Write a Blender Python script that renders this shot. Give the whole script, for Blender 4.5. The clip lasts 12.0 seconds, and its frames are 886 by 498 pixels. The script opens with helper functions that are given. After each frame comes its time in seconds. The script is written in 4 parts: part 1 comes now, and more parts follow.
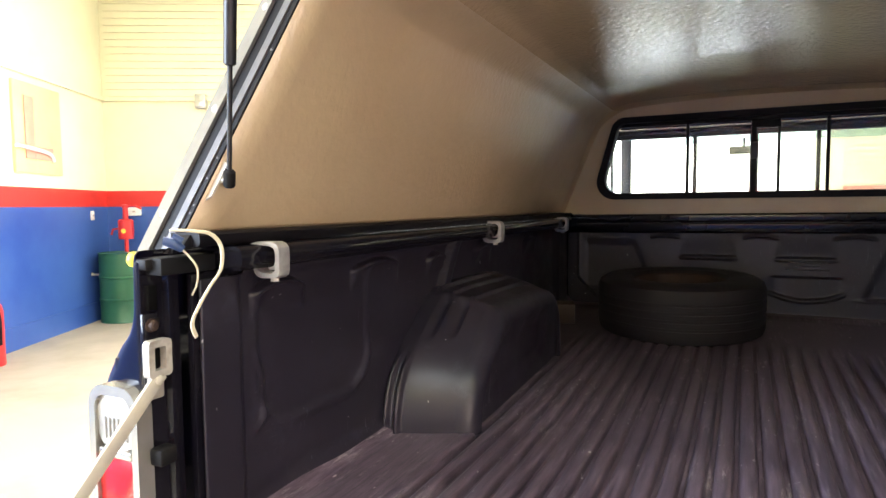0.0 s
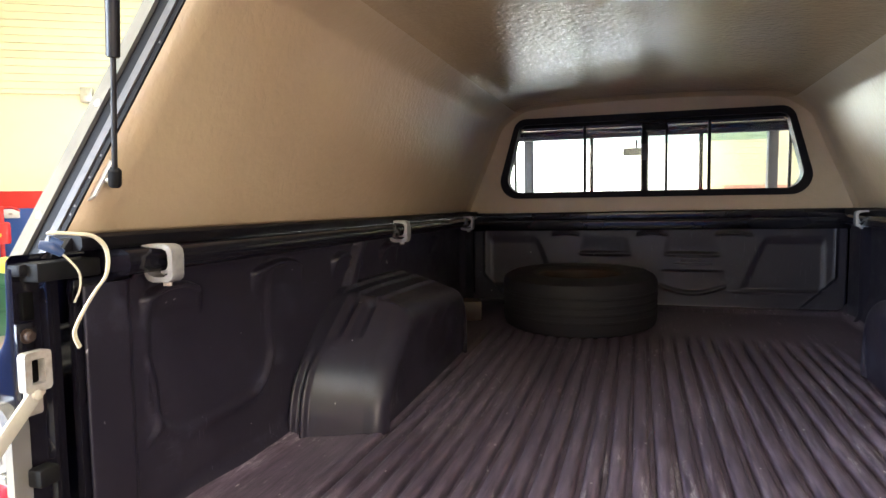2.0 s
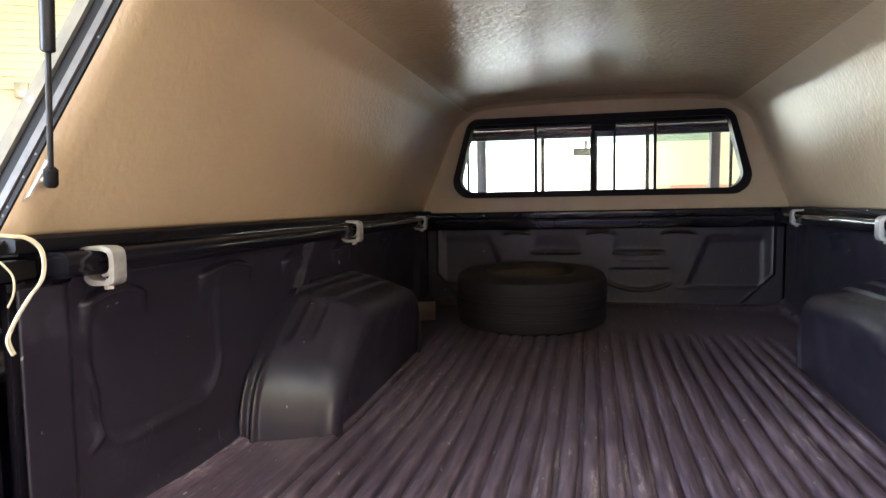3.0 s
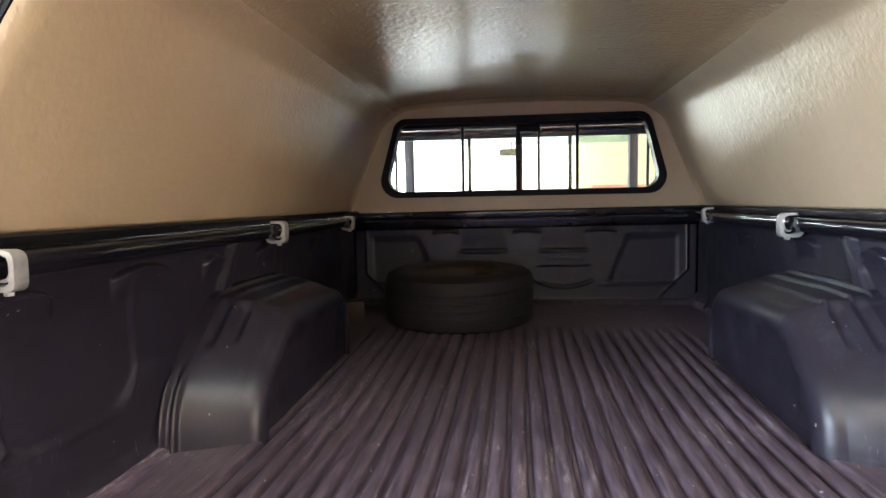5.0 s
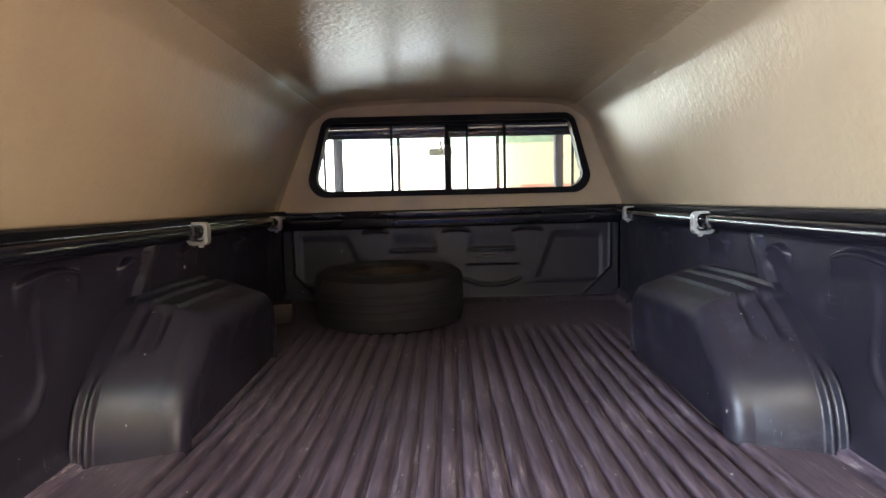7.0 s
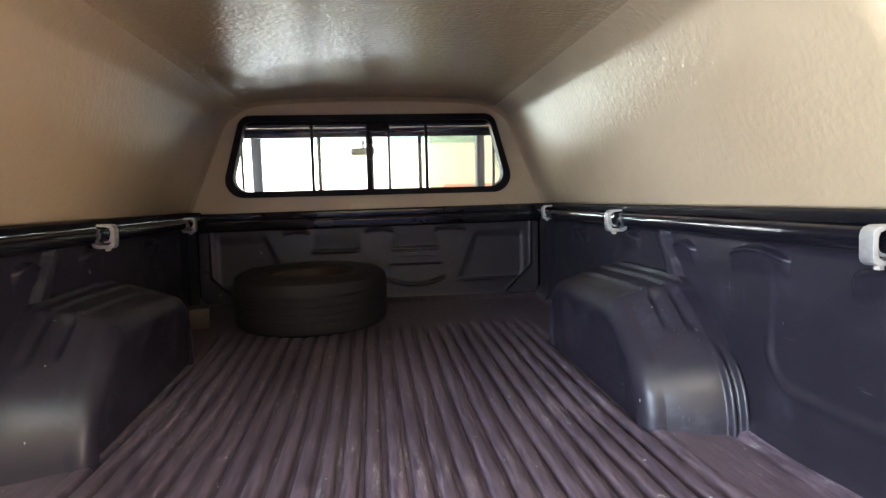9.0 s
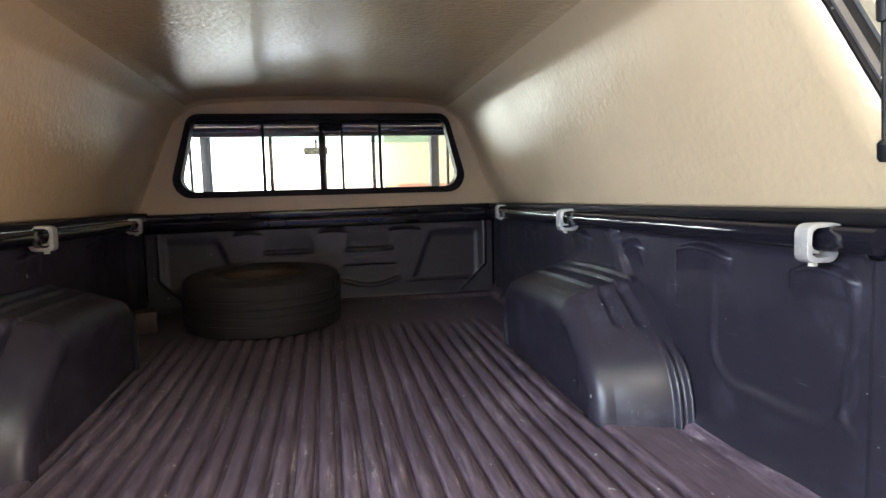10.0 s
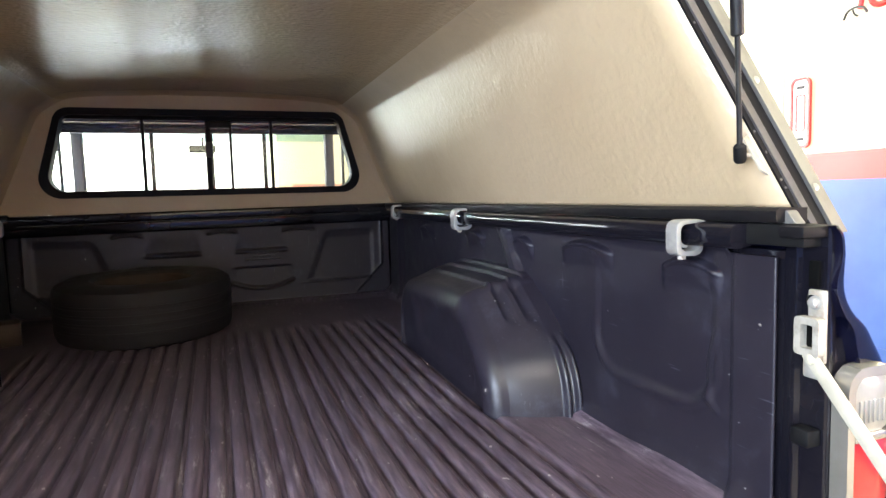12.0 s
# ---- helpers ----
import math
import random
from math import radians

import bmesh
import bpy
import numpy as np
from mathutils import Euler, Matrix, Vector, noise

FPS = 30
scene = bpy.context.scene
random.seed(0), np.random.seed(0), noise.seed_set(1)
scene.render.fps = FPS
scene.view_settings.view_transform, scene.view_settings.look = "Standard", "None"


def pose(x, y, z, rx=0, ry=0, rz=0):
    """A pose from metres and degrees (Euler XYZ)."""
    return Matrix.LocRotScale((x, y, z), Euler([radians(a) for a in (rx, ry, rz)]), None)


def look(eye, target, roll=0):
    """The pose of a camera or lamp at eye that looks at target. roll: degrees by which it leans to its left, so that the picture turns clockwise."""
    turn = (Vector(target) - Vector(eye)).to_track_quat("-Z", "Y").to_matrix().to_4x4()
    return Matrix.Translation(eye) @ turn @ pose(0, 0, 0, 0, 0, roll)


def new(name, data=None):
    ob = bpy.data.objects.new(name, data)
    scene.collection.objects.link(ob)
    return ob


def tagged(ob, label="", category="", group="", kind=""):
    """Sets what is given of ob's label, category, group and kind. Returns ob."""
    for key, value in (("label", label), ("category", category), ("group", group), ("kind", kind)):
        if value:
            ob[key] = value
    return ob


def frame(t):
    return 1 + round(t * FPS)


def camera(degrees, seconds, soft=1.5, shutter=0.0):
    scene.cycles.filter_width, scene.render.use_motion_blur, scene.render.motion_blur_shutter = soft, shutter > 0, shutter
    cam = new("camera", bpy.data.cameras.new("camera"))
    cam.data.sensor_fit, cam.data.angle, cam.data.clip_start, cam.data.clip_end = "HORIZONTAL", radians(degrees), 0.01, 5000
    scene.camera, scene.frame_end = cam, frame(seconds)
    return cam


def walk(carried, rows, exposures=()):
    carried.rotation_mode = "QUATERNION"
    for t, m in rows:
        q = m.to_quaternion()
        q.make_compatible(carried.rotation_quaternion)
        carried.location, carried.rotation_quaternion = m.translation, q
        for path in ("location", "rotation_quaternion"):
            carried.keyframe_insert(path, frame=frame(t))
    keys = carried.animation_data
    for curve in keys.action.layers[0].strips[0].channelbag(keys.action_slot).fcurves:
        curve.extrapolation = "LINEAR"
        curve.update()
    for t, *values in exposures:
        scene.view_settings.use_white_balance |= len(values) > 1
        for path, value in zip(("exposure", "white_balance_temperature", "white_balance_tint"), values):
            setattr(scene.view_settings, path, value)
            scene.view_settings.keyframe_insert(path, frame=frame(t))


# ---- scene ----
cam = camera(70.9, 12.0)
PATH = [
    (0, (-0.037, -0.543, 0.563), (-0.907, 1.252, 0.425), -0.5),
    (0.5, (-0.033, -0.544, 0.562), (-0.842, 1.28, 0.424), -0.5),
    (1, (-0.031, -0.543, 0.562), (-0.771, 1.31, 0.423), -0.6),
    (1.5, (-0.026, -0.542, 0.562), (-0.701, 1.335, 0.422), -0.8),
    (2, (-0.025, -0.542, 0.562), (-0.627, 1.36, 0.42), -0.8),
    (2.5, (-0.022, -0.543, 0.563), (-0.552, 1.38, 0.419), -0.9),
    (3, (-0.021, -0.542, 0.563), (-0.481, 1.399, 0.417), -0.9),
    (5, (-0.016, -0.54, 0.562), (-0.254, 1.44, 0.412), -1.1),
    (5.5, (-0.013, -0.542, 0.564), (-0.192, 1.444, 0.411), -1.2),
    (6, (-0.012, -0.541, 0.563), (-0.141, 1.449, 0.409), -1.2),
    (6.5, (-0.011, -0.541, 0.563), (-0.087, 1.451, 0.408), -1.3),
    (7, (-0.007, -0.539, 0.563), (-0.027, 1.454, 0.406), -1.3),
    (9, (-0.002, -0.54, 0.562), (0.22, 1.441, 0.399), -1.5),
    (9.5, (0.001, -0.541, 0.562), (0.291, 1.431, 0.398), -1.5),
    (10, (0.004, -0.541, 0.563), (0.366, 1.419, 0.395), -1.6),
    (10.5, (0.005, -0.543, 0.561), (0.44, 1.402, 0.393), -1.7),
    (11, (0.008, -0.546, 0.562), (0.522, 1.379, 0.39), -1.7),
    (11.5, (0.009, -0.545, 0.559), (0.603, 1.358, 0.388), -1.7),
    (12, (0.009, -0.546, 0.559), (0.687, 1.327, 0.385), -1.6),
]
walk(cam, [(t, look(eye, target, roll)) for t, eye, target, roll in PATH], [(0.0, 1.64)])

# daylight enters behind left and in front; right fill, low front lamp and ceiling tubes are added
world = bpy.data.worlds.new("sky")
scene.world = world
world.use_nodes = True
wn = world.node_tree.nodes
sky = wn.new("ShaderNodeTexSky")
sky.sky_type = "NISHITA"
sky.sun_disc = False
sky.sun_elevation = radians(42)
sky.sun_rotation = radians(330)
world.node_tree.links.new(sky.outputs[0], wn["Background"].inputs[0])
wn["Background"].inputs[1].default_value = 0.12

GROUND = -0.87
CORNER = Vector((-7.705, 5.0))            # where the left wall meets the front wall
ALONG = Vector((-0.4795, 0.8776))         # the left wall, towards the front
ACROSS = Vector((0.8776, 0.4795))         # the front wall, towards the right
RIGHT_X = 4.45
ROOM_TOP = 3.4


def lamp_area(name, m, sx, sy, power, colour):
    data = bpy.data.lights.new(name, "AREA")
    data.shape, data.size, data.size_y = "RECTANGLE", sx, sy
    data.energy, data.color = power, colour
    ob = new(name, data)
    ob.matrix_world = m
    return ob


DOOR_N = (-10.3, -7.6)                    # unseen bay door in the left wall, behind the truck
DOOR_TOP, SILL, SILL_R, TOP_R = 2.3, 0.25, 0.0, 1.2               # low panels, added to keep the side lamps out of the paint's reflections
REAR_Y = -5.2
FRONT_DOOR = (3.4, 9.85)                  # open bay door in front of it
RIGHT_FILL = (-4.1, -2.3)                # added opening for a fill lamp in the right wall, behind the truck


def opening_light(name, a, b, low, top, into, power, colour):
    """An area lamp in an opening, between two plan points."""
    p = (a + b) / 2
    c = Vector((p.x, p.y, (low + top) / 2))
    lamp_area(name, look(c, c + Vector((into.x, into.y, 0.0))), (b - a).length, top - low, power, colour)


DAY = (0.78, 0.915, 1.12)
opening_light("left_daylight", CORNER + ALONG * DOOR_N[0] - ACROSS * 0.12, CORNER + ALONG * DOOR_N[1] - ACROSS * 0.12, SILL, DOOR_TOP, ACROSS, 195.0, DAY)
# the open front door's sky, and an added low lamp in place of bright paving
opening_light("front_sky", CORNER + ACROSS * FRONT_DOOR[0] + ALONG * 0.12, CORNER + ACROSS * 8.2 + ALONG * 0.12, 0.9, 2.5, -ALONG, 112.0, (0.97, 0.97, 1.06))
opening_light("front_low_fill", CORNER + ACROSS * FRONT_DOOR[0] + ALONG * 0.12, CORNER + ACROSS * 9.3 + ALONG * 0.12, GROUND + 0.01, -0.10, -ALONG, 105.0, (0.94, 0.97, 1.12))
# warm fill, added to brighten the canopy's left wall
opening_light("right_fill", Vector((RIGHT_X + 0.12, RIGHT_FILL[0])), Vector((RIGHT_X + 0.12, RIGHT_FILL[1])), SILL_R, TOP_R, Vector((-1, 0)), 67.0, (1.0, 0.77, 0.685))

# ---- materials ----
def nodes_of(name):
    m = bpy.data.materials.new(name)
    m.use_nodes = True
    return m, m.node_tree.nodes, m.node_tree.links, m.node_tree.nodes["Principled BSDF"]


def noise_tex(n, l, scale, detail=4.0, rough=0.55, stretch=None, space="Object"):
    tc = n.new("ShaderNodeTexCoord")
    t = n.new("ShaderNodeTexNoise")
    t.inputs["Scale"].default_value, t.inputs["Detail"].default_value, t.inputs["Roughness"].default_value = scale, detail, rough
    if stretch:
        mp = n.new("ShaderNodeMapping")
        mp.inputs["Scale"].default_value = stretch
        l.new(tc.outputs[space], mp.inputs[0])
        l.new(mp.outputs[0], t.inputs["Vector"])
    else:
        l.new(tc.outputs[space], t.inputs["Vector"])
    return t


def ramp(n, l, src, stops):
    r = n.new("ShaderNodeValToRGB")
    e = r.color_ramp.elements
    while len(e) < len(stops):
        e.new(0.5)
    for el, (p, c) in zip(e, stops):
        el.position = p
        el.color = (*c, 1) if len(c) == 3 else c
    l.new(src, r.inputs[0])
    return r


def grey(v):
    return (v, v, v)


def mixed(n, l, fac, a, b):
    m = n.new("ShaderNodeMix")
    m.data_type = "RGBA"
    l.new(fac, m.inputs[0])
    for sock, v in ((m.inputs[6], a), (m.inputs[7], b)):
        if isinstance(v, tuple):
            sock.default_value = (*v, 1)
        else:
            l.new(v, sock)
    return m.outputs[2]


def bumped(n, l, b, src, strength, dist):
    bp = n.new("ShaderNodeBump")
    bp.inputs["Strength"].default_value, bp.inputs["Distance"].default_value = strength, dist
    l.new(src, bp.inputs["Height"])
    l.new(bp.outputs[0], b.inputs["Normal"])


def worn(name, base, other, rough=(0.35, 0.55), metal=0.0, scale=6.0, grain=180.0, bump=0.15, dist=0.002, coat=0.0, amount=(0.45, 0.7), spec=0.5):
    """A surface of two tones, large stains and fine grain."""
    m, n, l, b = nodes_of(name)
    big = noise_tex(n, l, scale, 5.0, 0.6)
    fine = noise_tex(n, l, grain, 3.0, 0.6)
    f = ramp(n, l, big.outputs[0], [(amount[0], grey(0)), (amount[1], grey(1))])
    l.new(mixed(n, l, f.outputs[0], base, other), b.inputs["Base Color"])
    r = ramp(n, l, big.outputs[0], [(0.3, grey(rough[0])), (0.75, grey(rough[1]))])
    l.new(r.outputs[0], b.inputs["Roughness"])
    b.inputs["Metallic"].default_value = metal
    b.inputs["Specular IOR Level"].default_value = spec
    b.inputs["Coat Weight"].default_value = coat
    b.inputs["Coat Roughness"].default_value = 0.06
    bumped(n, l, b, fine.outputs[0], bump, dist)
    return m


def liner_plastic(name, dust, amount, rough, spread, relief, dusty=(0.034, 0.030, 0.046)):
    """Black moulded plastic: fine grain, scuffs and dust."""
    m, n, l, b = nodes_of(name)
    big = noise_tex(n, l, 3.5, 6.0, 0.65)
    mid_ = noise_tex(n, l, 24.0, 6.0, 0.7)
    fine = noise_tex(n, l, 420.0, 2.0, 0.5)
    scr = noise_tex(n, l, 30.0, 3.0, 0.6, (1.0, 0.12, 1.0))
    f1 = ramp(n, l, big.outputs[0], [(amount, grey(0)), (amount + 0.3, grey(dust))])
    f2 = ramp(n, l, mid_.outputs[0], [(0.42, grey(0.25)), (0.72, grey(1))])
    mul = n.new("ShaderNodeMath")
    mul.operation = "MULTIPLY"
    l.new(f1.outputs[0], mul.inputs[0])
    l.new(f2.outputs[0], mul.inputs[1])
    c1 = mixed(n, l, mul.outputs[0], (0.0172, 0.0148, 0.0222), dusty)
    f3 = ramp(n, l, mid_.outputs[0], [(0.70, grey(0)), (0.74, grey(0.75))])
    f4 = ramp(n, l, scr.outputs[0], [(0.60, grey(0)), (0.66, grey(1))])
    mul2 = n.new("ShaderNodeMath")
    mul2.operation = "MULTIPLY"
    l.new(f3.outputs[0], mul2.inputs[0])
    l.new(f4.outputs[0], mul2.inputs[1])
    c2 = mixed(n, l, mul2.outputs[0], c1, (0.2, 0.185, 0.175))
    # cloudy rubbed patches and single pale nicks
    rub = noise_tex(n, l, 7.0, 8.0, 0.78)
    f5 = ramp(n, l, rub.outputs[0], [(0.56, grey(0)), (0.74, grey(0.32))])
    c3 = mixed(n, l, f5.outputs[0], c2, (0.085, 0.085, 0.12))
    nick = noise_tex(n, l, 62.0, 1.0, 0.4, (1.0, 0.7, 1.0))
    f6 = ramp(n, l, nick.outputs[0], [(0.795, grey(0)), (0.825, grey(0.9))])
    c4 = mixed(n, l, f6.outputs[0], c3, (0.34, 0.33, 0.32))
    # clusters of thin scratches, up and down and along
    for stretch, seed_scale in (((26.0, 26.0, 1.6), 5.0), ((20.0, 1.8, 30.0), 4.0)):
        line = noise_tex(n, l, 7.0, 2.0, 0.5, stretch)
        where = noise_tex(n, l, seed_scale, 3.0, 0.6)
        f7 = ramp(n, l, line.outputs[0], [(0.66, grey(0)), (0.72, grey(1))])
        f8 = ramp(n, l, where.outputs[0], [(0.55, grey(0)), (0.66, grey(0.4))])
        mul3 = n.new("ShaderNodeMath")
        mul3.operation = "MULTIPLY"
        l.new(f7.outputs[0], mul3.inputs[0])
        l.new(f8.outputs[0], mul3.inputs[1])
        c4 = mixed(n, l, mul3.outputs[0], c4, (0.16, 0.16, 0.19))
    l.new(c4, b.inputs["Base Color"])
    r = ramp(n, l, rub.outputs[0], [(0.35, grey(rough)), (0.7, grey(rough + spread))])
    l.new(r.outputs[0], b.inputs["Roughness"])
    mm = n.new("ShaderNodeMath")
    mm.operation = "MULTIPLY_ADD"
    mm.inputs[1].default_value = relief
    b.inputs["Specular IOR Level"].default_value = 0.38
    l.new(mid_.outputs[0], mm.inputs[0])
    l.new(fine.outputs[0], mm.inputs[2])
    bumped(n, l, b, mm.outputs[0], 0.14, 0.0012)
    return m


def ribbed_plastic(name):
    """The liner's floor: brown dust in long streaks, ribs worn pale, white scuffs."""
    m, n, l, b = nodes_of(name)
    big = noise_tex(n, l, 2.2, 5.0, 0.6)
    streak = noise_tex(n, l, 1.0, 5.0, 0.7, (125.0, 9.0, 20.0))
    mid_ = noise_tex(n, l, 70.0, 7.0, 0.75, (1.0, 0.14, 1.0))
    fine = noise_tex(n, l, 380.0, 2.0, 0.5)
    f1 = ramp(n, l, streak.outputs[0], [(0.36, grey(0.1)), (0.64, grey(1.0))])
    f0 = ramp(n, l, big.outputs[0], [(0.25, grey(0.35)), (0.65, grey(1.0))])
    mul = n.new("ShaderNodeMath")
    mul.operation = "MULTIPLY"
    l.new(f0.outputs[0], mul.inputs[0])
    l.new(f1.outputs[0], mul.inputs[1])
    c1 = mixed(n, l, mul.outputs[0], (0.026, 0.019, 0.028), (0.164, 0.122, 0.160))
    f2 = ramp(n, l, mid_.outputs[0], [(0.56, grey(0)), (0.66, grey(0.7))])
    f3 = ramp(n, l, big.outputs[0], [(0.44, grey(0)), (0.58, grey(1))])
    mul2 = n.new("ShaderNodeMath")
    mul2.operation = "MULTIPLY"
    l.new(f2.outputs[0], mul2.inputs[0])
    l.new(f3.outputs[0], mul2.inputs[1])
    c2 = mixed(n, l, mul2.outputs[0], c1, (0.40, 0.37, 0.37))
    nick = noise_tex(n, l, 75.0, 1.5, 0.5, (1.0, 0.45, 1.0))
    f6 = ramp(n, l, nick.outputs[0], [(0.735, grey(0)), (0.775, grey(0.75))])
    l.new(mixed(n, l, f6.outputs[0], c2, (0.42, 0.40, 0.38)), b.inputs["Base Color"])
    r = ramp(n, l, streak.outputs[0], [(0.3, grey(0.28)), (0.7, grey(0.5))])
    l.new(r.outputs[0], b.inputs["Roughness"])
    bumped(n, l, b, fine.outputs[0], 0.2, 0.0012)
    return m


def gelcoat(name, scale, strength, rough):
    """Painted glass mat: tan, with fibres that show under the paint."""
    m, n, l, b = nodes_of(name)
    big = noise_tex(n, l, 2.2, 5.0, 0.6)
    cloud = noise_tex(n, l, 9.0, 5.0, 0.65)
    fib = noise_tex(n, l, scale, 2.0, 0.5, (0.85, 1.0, 0.9))
    lump = noise_tex(n, l, 24.0, 2.0, 0.5)
    c1 = ramp(n, l, big.outputs[0], [(0.3, (0.44, 0.332, 0.210)), (0.7, (0.505, 0.392, 0.255))])
    f = ramp(n, l, cloud.outputs[0], [(0.35, grey(0)), (0.9, grey(0.3))])
    l.new(mixed(n, l, f.outputs[0], c1.outputs[0], (0.33, 0.25, 0.15)), b.inputs["Base Color"])
    r = ramp(n, l, cloud.outputs[0], [(0.3, grey(rough)), (0.7, grey(rough + 0.08))])
    add = n.new("ShaderNodeMath")
    add.operation = "MULTIPLY_ADD"
    add.inputs[1].default_value = 0.35
    l.new(lump.outputs[0], add.inputs[0])
    l.new(fib.outputs[0], add.inputs[2])
    bumped(n, l, b, add.outputs[0], strength, 0.0032)
    l.new(r.outputs[0], b.inputs["Roughness"])
    return m


def see_through(name, tint=(0.95, 0.96, 0.955)):
    """A thin pane: what lies behind, and a mirror on top of it."""
    m = bpy.data.materials.new(name)
    m.use_nodes = True
    n, l = m.node_tree.nodes, m.node_tree.links
    n.remove(n["Principled BSDF"])
    tr, gl, mx = n.new("ShaderNodeBsdfTransparent"), n.new("ShaderNodeBsdfGlossy"), n.new("ShaderNodeMixShader")
    lw, po, sc = n.new("ShaderNodeLayerWeight"), n.new("ShaderNodeMath"), n.new("ShaderNodeMath")
    tr.inputs[0].default_value = (*tint, 1)
    gl.inputs["Roughness"].default_value = 0.02
    lw.inputs[0].default_value = 0.5
    po.operation, sc.operation = "POWER", "MULTIPLY_ADD"
    po.inputs[1].default_value, sc.inputs[1].default_value, sc.inputs[2].default_value = 5.0, 0.9, 0.03
    l.new(lw.outputs["Facing"], po.inputs[0])
    l.new(po.outputs[0], sc.inputs[0])
    l.new(sc.outputs[0], mx.inputs[0])
    l.new(tr.outputs[0], mx.inputs[1])
    l.new(gl.outputs[0], mx.inputs[2])
    l.new(mx.outputs[0], n["Material Output"].inputs[0])
    return m


def glowing(name, colour, strength):
    m = bpy.data.materials.new(name)
    m.use_nodes = True
    b = m.node_tree.nodes["Principled BSDF"]
    b.inputs["Base Color"].default_value = (0.8, 0.8, 0.8, 1)
    b.inputs["Emission Color"].default_value = (*colour, 1)
    b.inputs["Emission Strength"].default_value = strength
    return m


LINER = liner_plastic("liner_plastic", 0.7, 0.44, 0.28, 0.24, 0.3)
LINER_WELL = liner_plastic("worn_liner_plastic", 0.7, 0.44, 0.28, 0.16, 1.6)
LINER_FLOOR = ribbed_plastic("liner_floor_plastic")
TAN = gelcoat("tan_gelcoat", 58.0, 0.5, 0.28)
TAN_ROOF = gelcoat("tan_roof_gelcoat", 76.0, 0.72, 0.06)
PAINT = worn("navy_paint", (0.0035, 0.004, 0.013), (0.006, 0.0055, 0.014), (0.10, 0.2), 0.0, 5.0, 300.0, 0.02, 0.0005, 0.0, spec=0.32)
PAINT_IN = worn("bed_paint", (0.007, 0.0065, 0.010), (0.011, 0.010, 0.013), (0.08, 0.2), 0.0, 3.0, 90.0, 0.04, 0.001, 0.0, spec=0.30)
# near-black colour that paints the shade inside slots and openings
HOLE_SHADE = worn("hole_shade", (0.003, 0.003, 0.003), (0.004, 0.004, 0.004), (0.9, 1.0), 0.0, 9.0, 90.0, 0.0, 0.001, spec=0.05)
RUBBER = worn("black_rubber", (0.006, 0.006, 0.007), (0.011, 0.0105, 0.010), (0.5, 0.7), 0.0, 14.0, 260.0, 0.1, 0.001, spec=0.15)
GASKET = worn("gasket", (0.006, 0.0055, 0.007), (0.009, 0.008, 0.009), (0.45, 0.6), 0.0, 12.0, 200.0, 0.06, 0.001, spec=0.14)
ALU = worn("aluminium", (0.50, 0.50, 0.49), (0.38, 0.38, 0.38), (0.30, 0.45), 1.0, 22.0, 240.0, 0.1, 0.001)
BEAD = worn("bead_metal", (0.10, 0.092, 0.095), (0.07, 0.066, 0.068), (0.4, 0.55), 0.3, 22.0, 240.0, 0.1, 0.001)
FLANGE = worn("flange_metal", (0.19, 0.185, 0.18), (0.14, 0.135, 0.13), (0.35, 0.48), 0.5, 12.0, 200.0, 0.08, 0.001)
CAST = worn("cast_aluminium", (0.40, 0.39, 0.38), (0.28, 0.275, 0.27), (0.45, 0.6), 0.55, 30.0, 220.0, 0.3, 0.0012)
STEEL = worn("zinc_steel", (0.50, 0.47, 0.42), (0.32, 0.28, 0.23), (0.4, 0.55), 0.35, 40.0, 300.0, 0.15, 0.001)
STRAP = worn("cream_paint", (0.50, 0.47, 0.39), (0.40, 0.37, 0.30), (0.35, 0.5), 0.0, 26.0, 240.0, 0.1, 0.001)
CHROME = worn("dull_chrome", (0.46, 0.44, 0.39), (0.38, 0.36, 0.32), (0.2, 0.27), 0.7, 10.0, 200.0, 0.02, 0.0006)
DARKSTEEL = worn("black_steel", (0.014, 0.014, 0.016), (0.03, 0.028, 0.027), (0.28, 0.4), 0.3, 18.0, 240.0, 0.06, 0.001)
RED_LENS = worn("red_lens", (0.36, 0.012, 0.012), (0.30, 0.01, 0.01), (0.12, 0.2), 0.0, 12.0, 90.0, 0.1, 0.002, 0.6)
CLEAR_LENS = worn("clear_lens", (0.30, 0.29, 0.27), (0.24, 0.23, 0.21), (0.12, 0.22), 0.0, 12.0, 90.0, 0.1, 0.002, 0.6)
WIRE = worn("cream_cable", (0.66, 0.60, 0.44), (0.52, 0.46, 0.32), (0.4, 0.5), 0.0, 30.0, 200.0, 0.05, 0.001)
BLUE_TAPE = worn("blue_tape", (0.025, 0.05, 0.13), (0.015, 0.03, 0.07), (0.3, 0.45), 0.0, 40.0, 200.0, 0.1, 0.001)
AMBER = worn("yellow_plastic", (0.75, 0.62, 0.06), (0.66, 0.50, 0.05), (0.3, 0.4), 0.0, 30.0, 200.0, 0.05, 0.001)
TYRE = worn("tyre_rubber", (0.0075, 0.0055, 0.008), (0.012, 0.009, 0.011), (0.6, 0.8), 0.0, 8.0, 160.0, 0.3, 0.002)
RUST = worn("rusty_steel", (0.035, 0.020, 0.015), (0.06, 0.030, 0.018), (0.6, 0.8), 0.2, 16.0, 140.0, 0.3, 0.002)
WOOD = worn("brown_wood", (0.045, 0.024, 0.014), (0.032, 0.017, 0.011), (0.55, 0.7), 0.0, 9.0, 90.0, 0.3, 0.002)
GLASS = see_through("pane_glass")
GLASS_GREEN = see_through("tinted_glass", (0.93, 0.955, 0.955))
GLASS_DARK = see_through("visor_band_glass", (0.66, 0.78, 0.79))
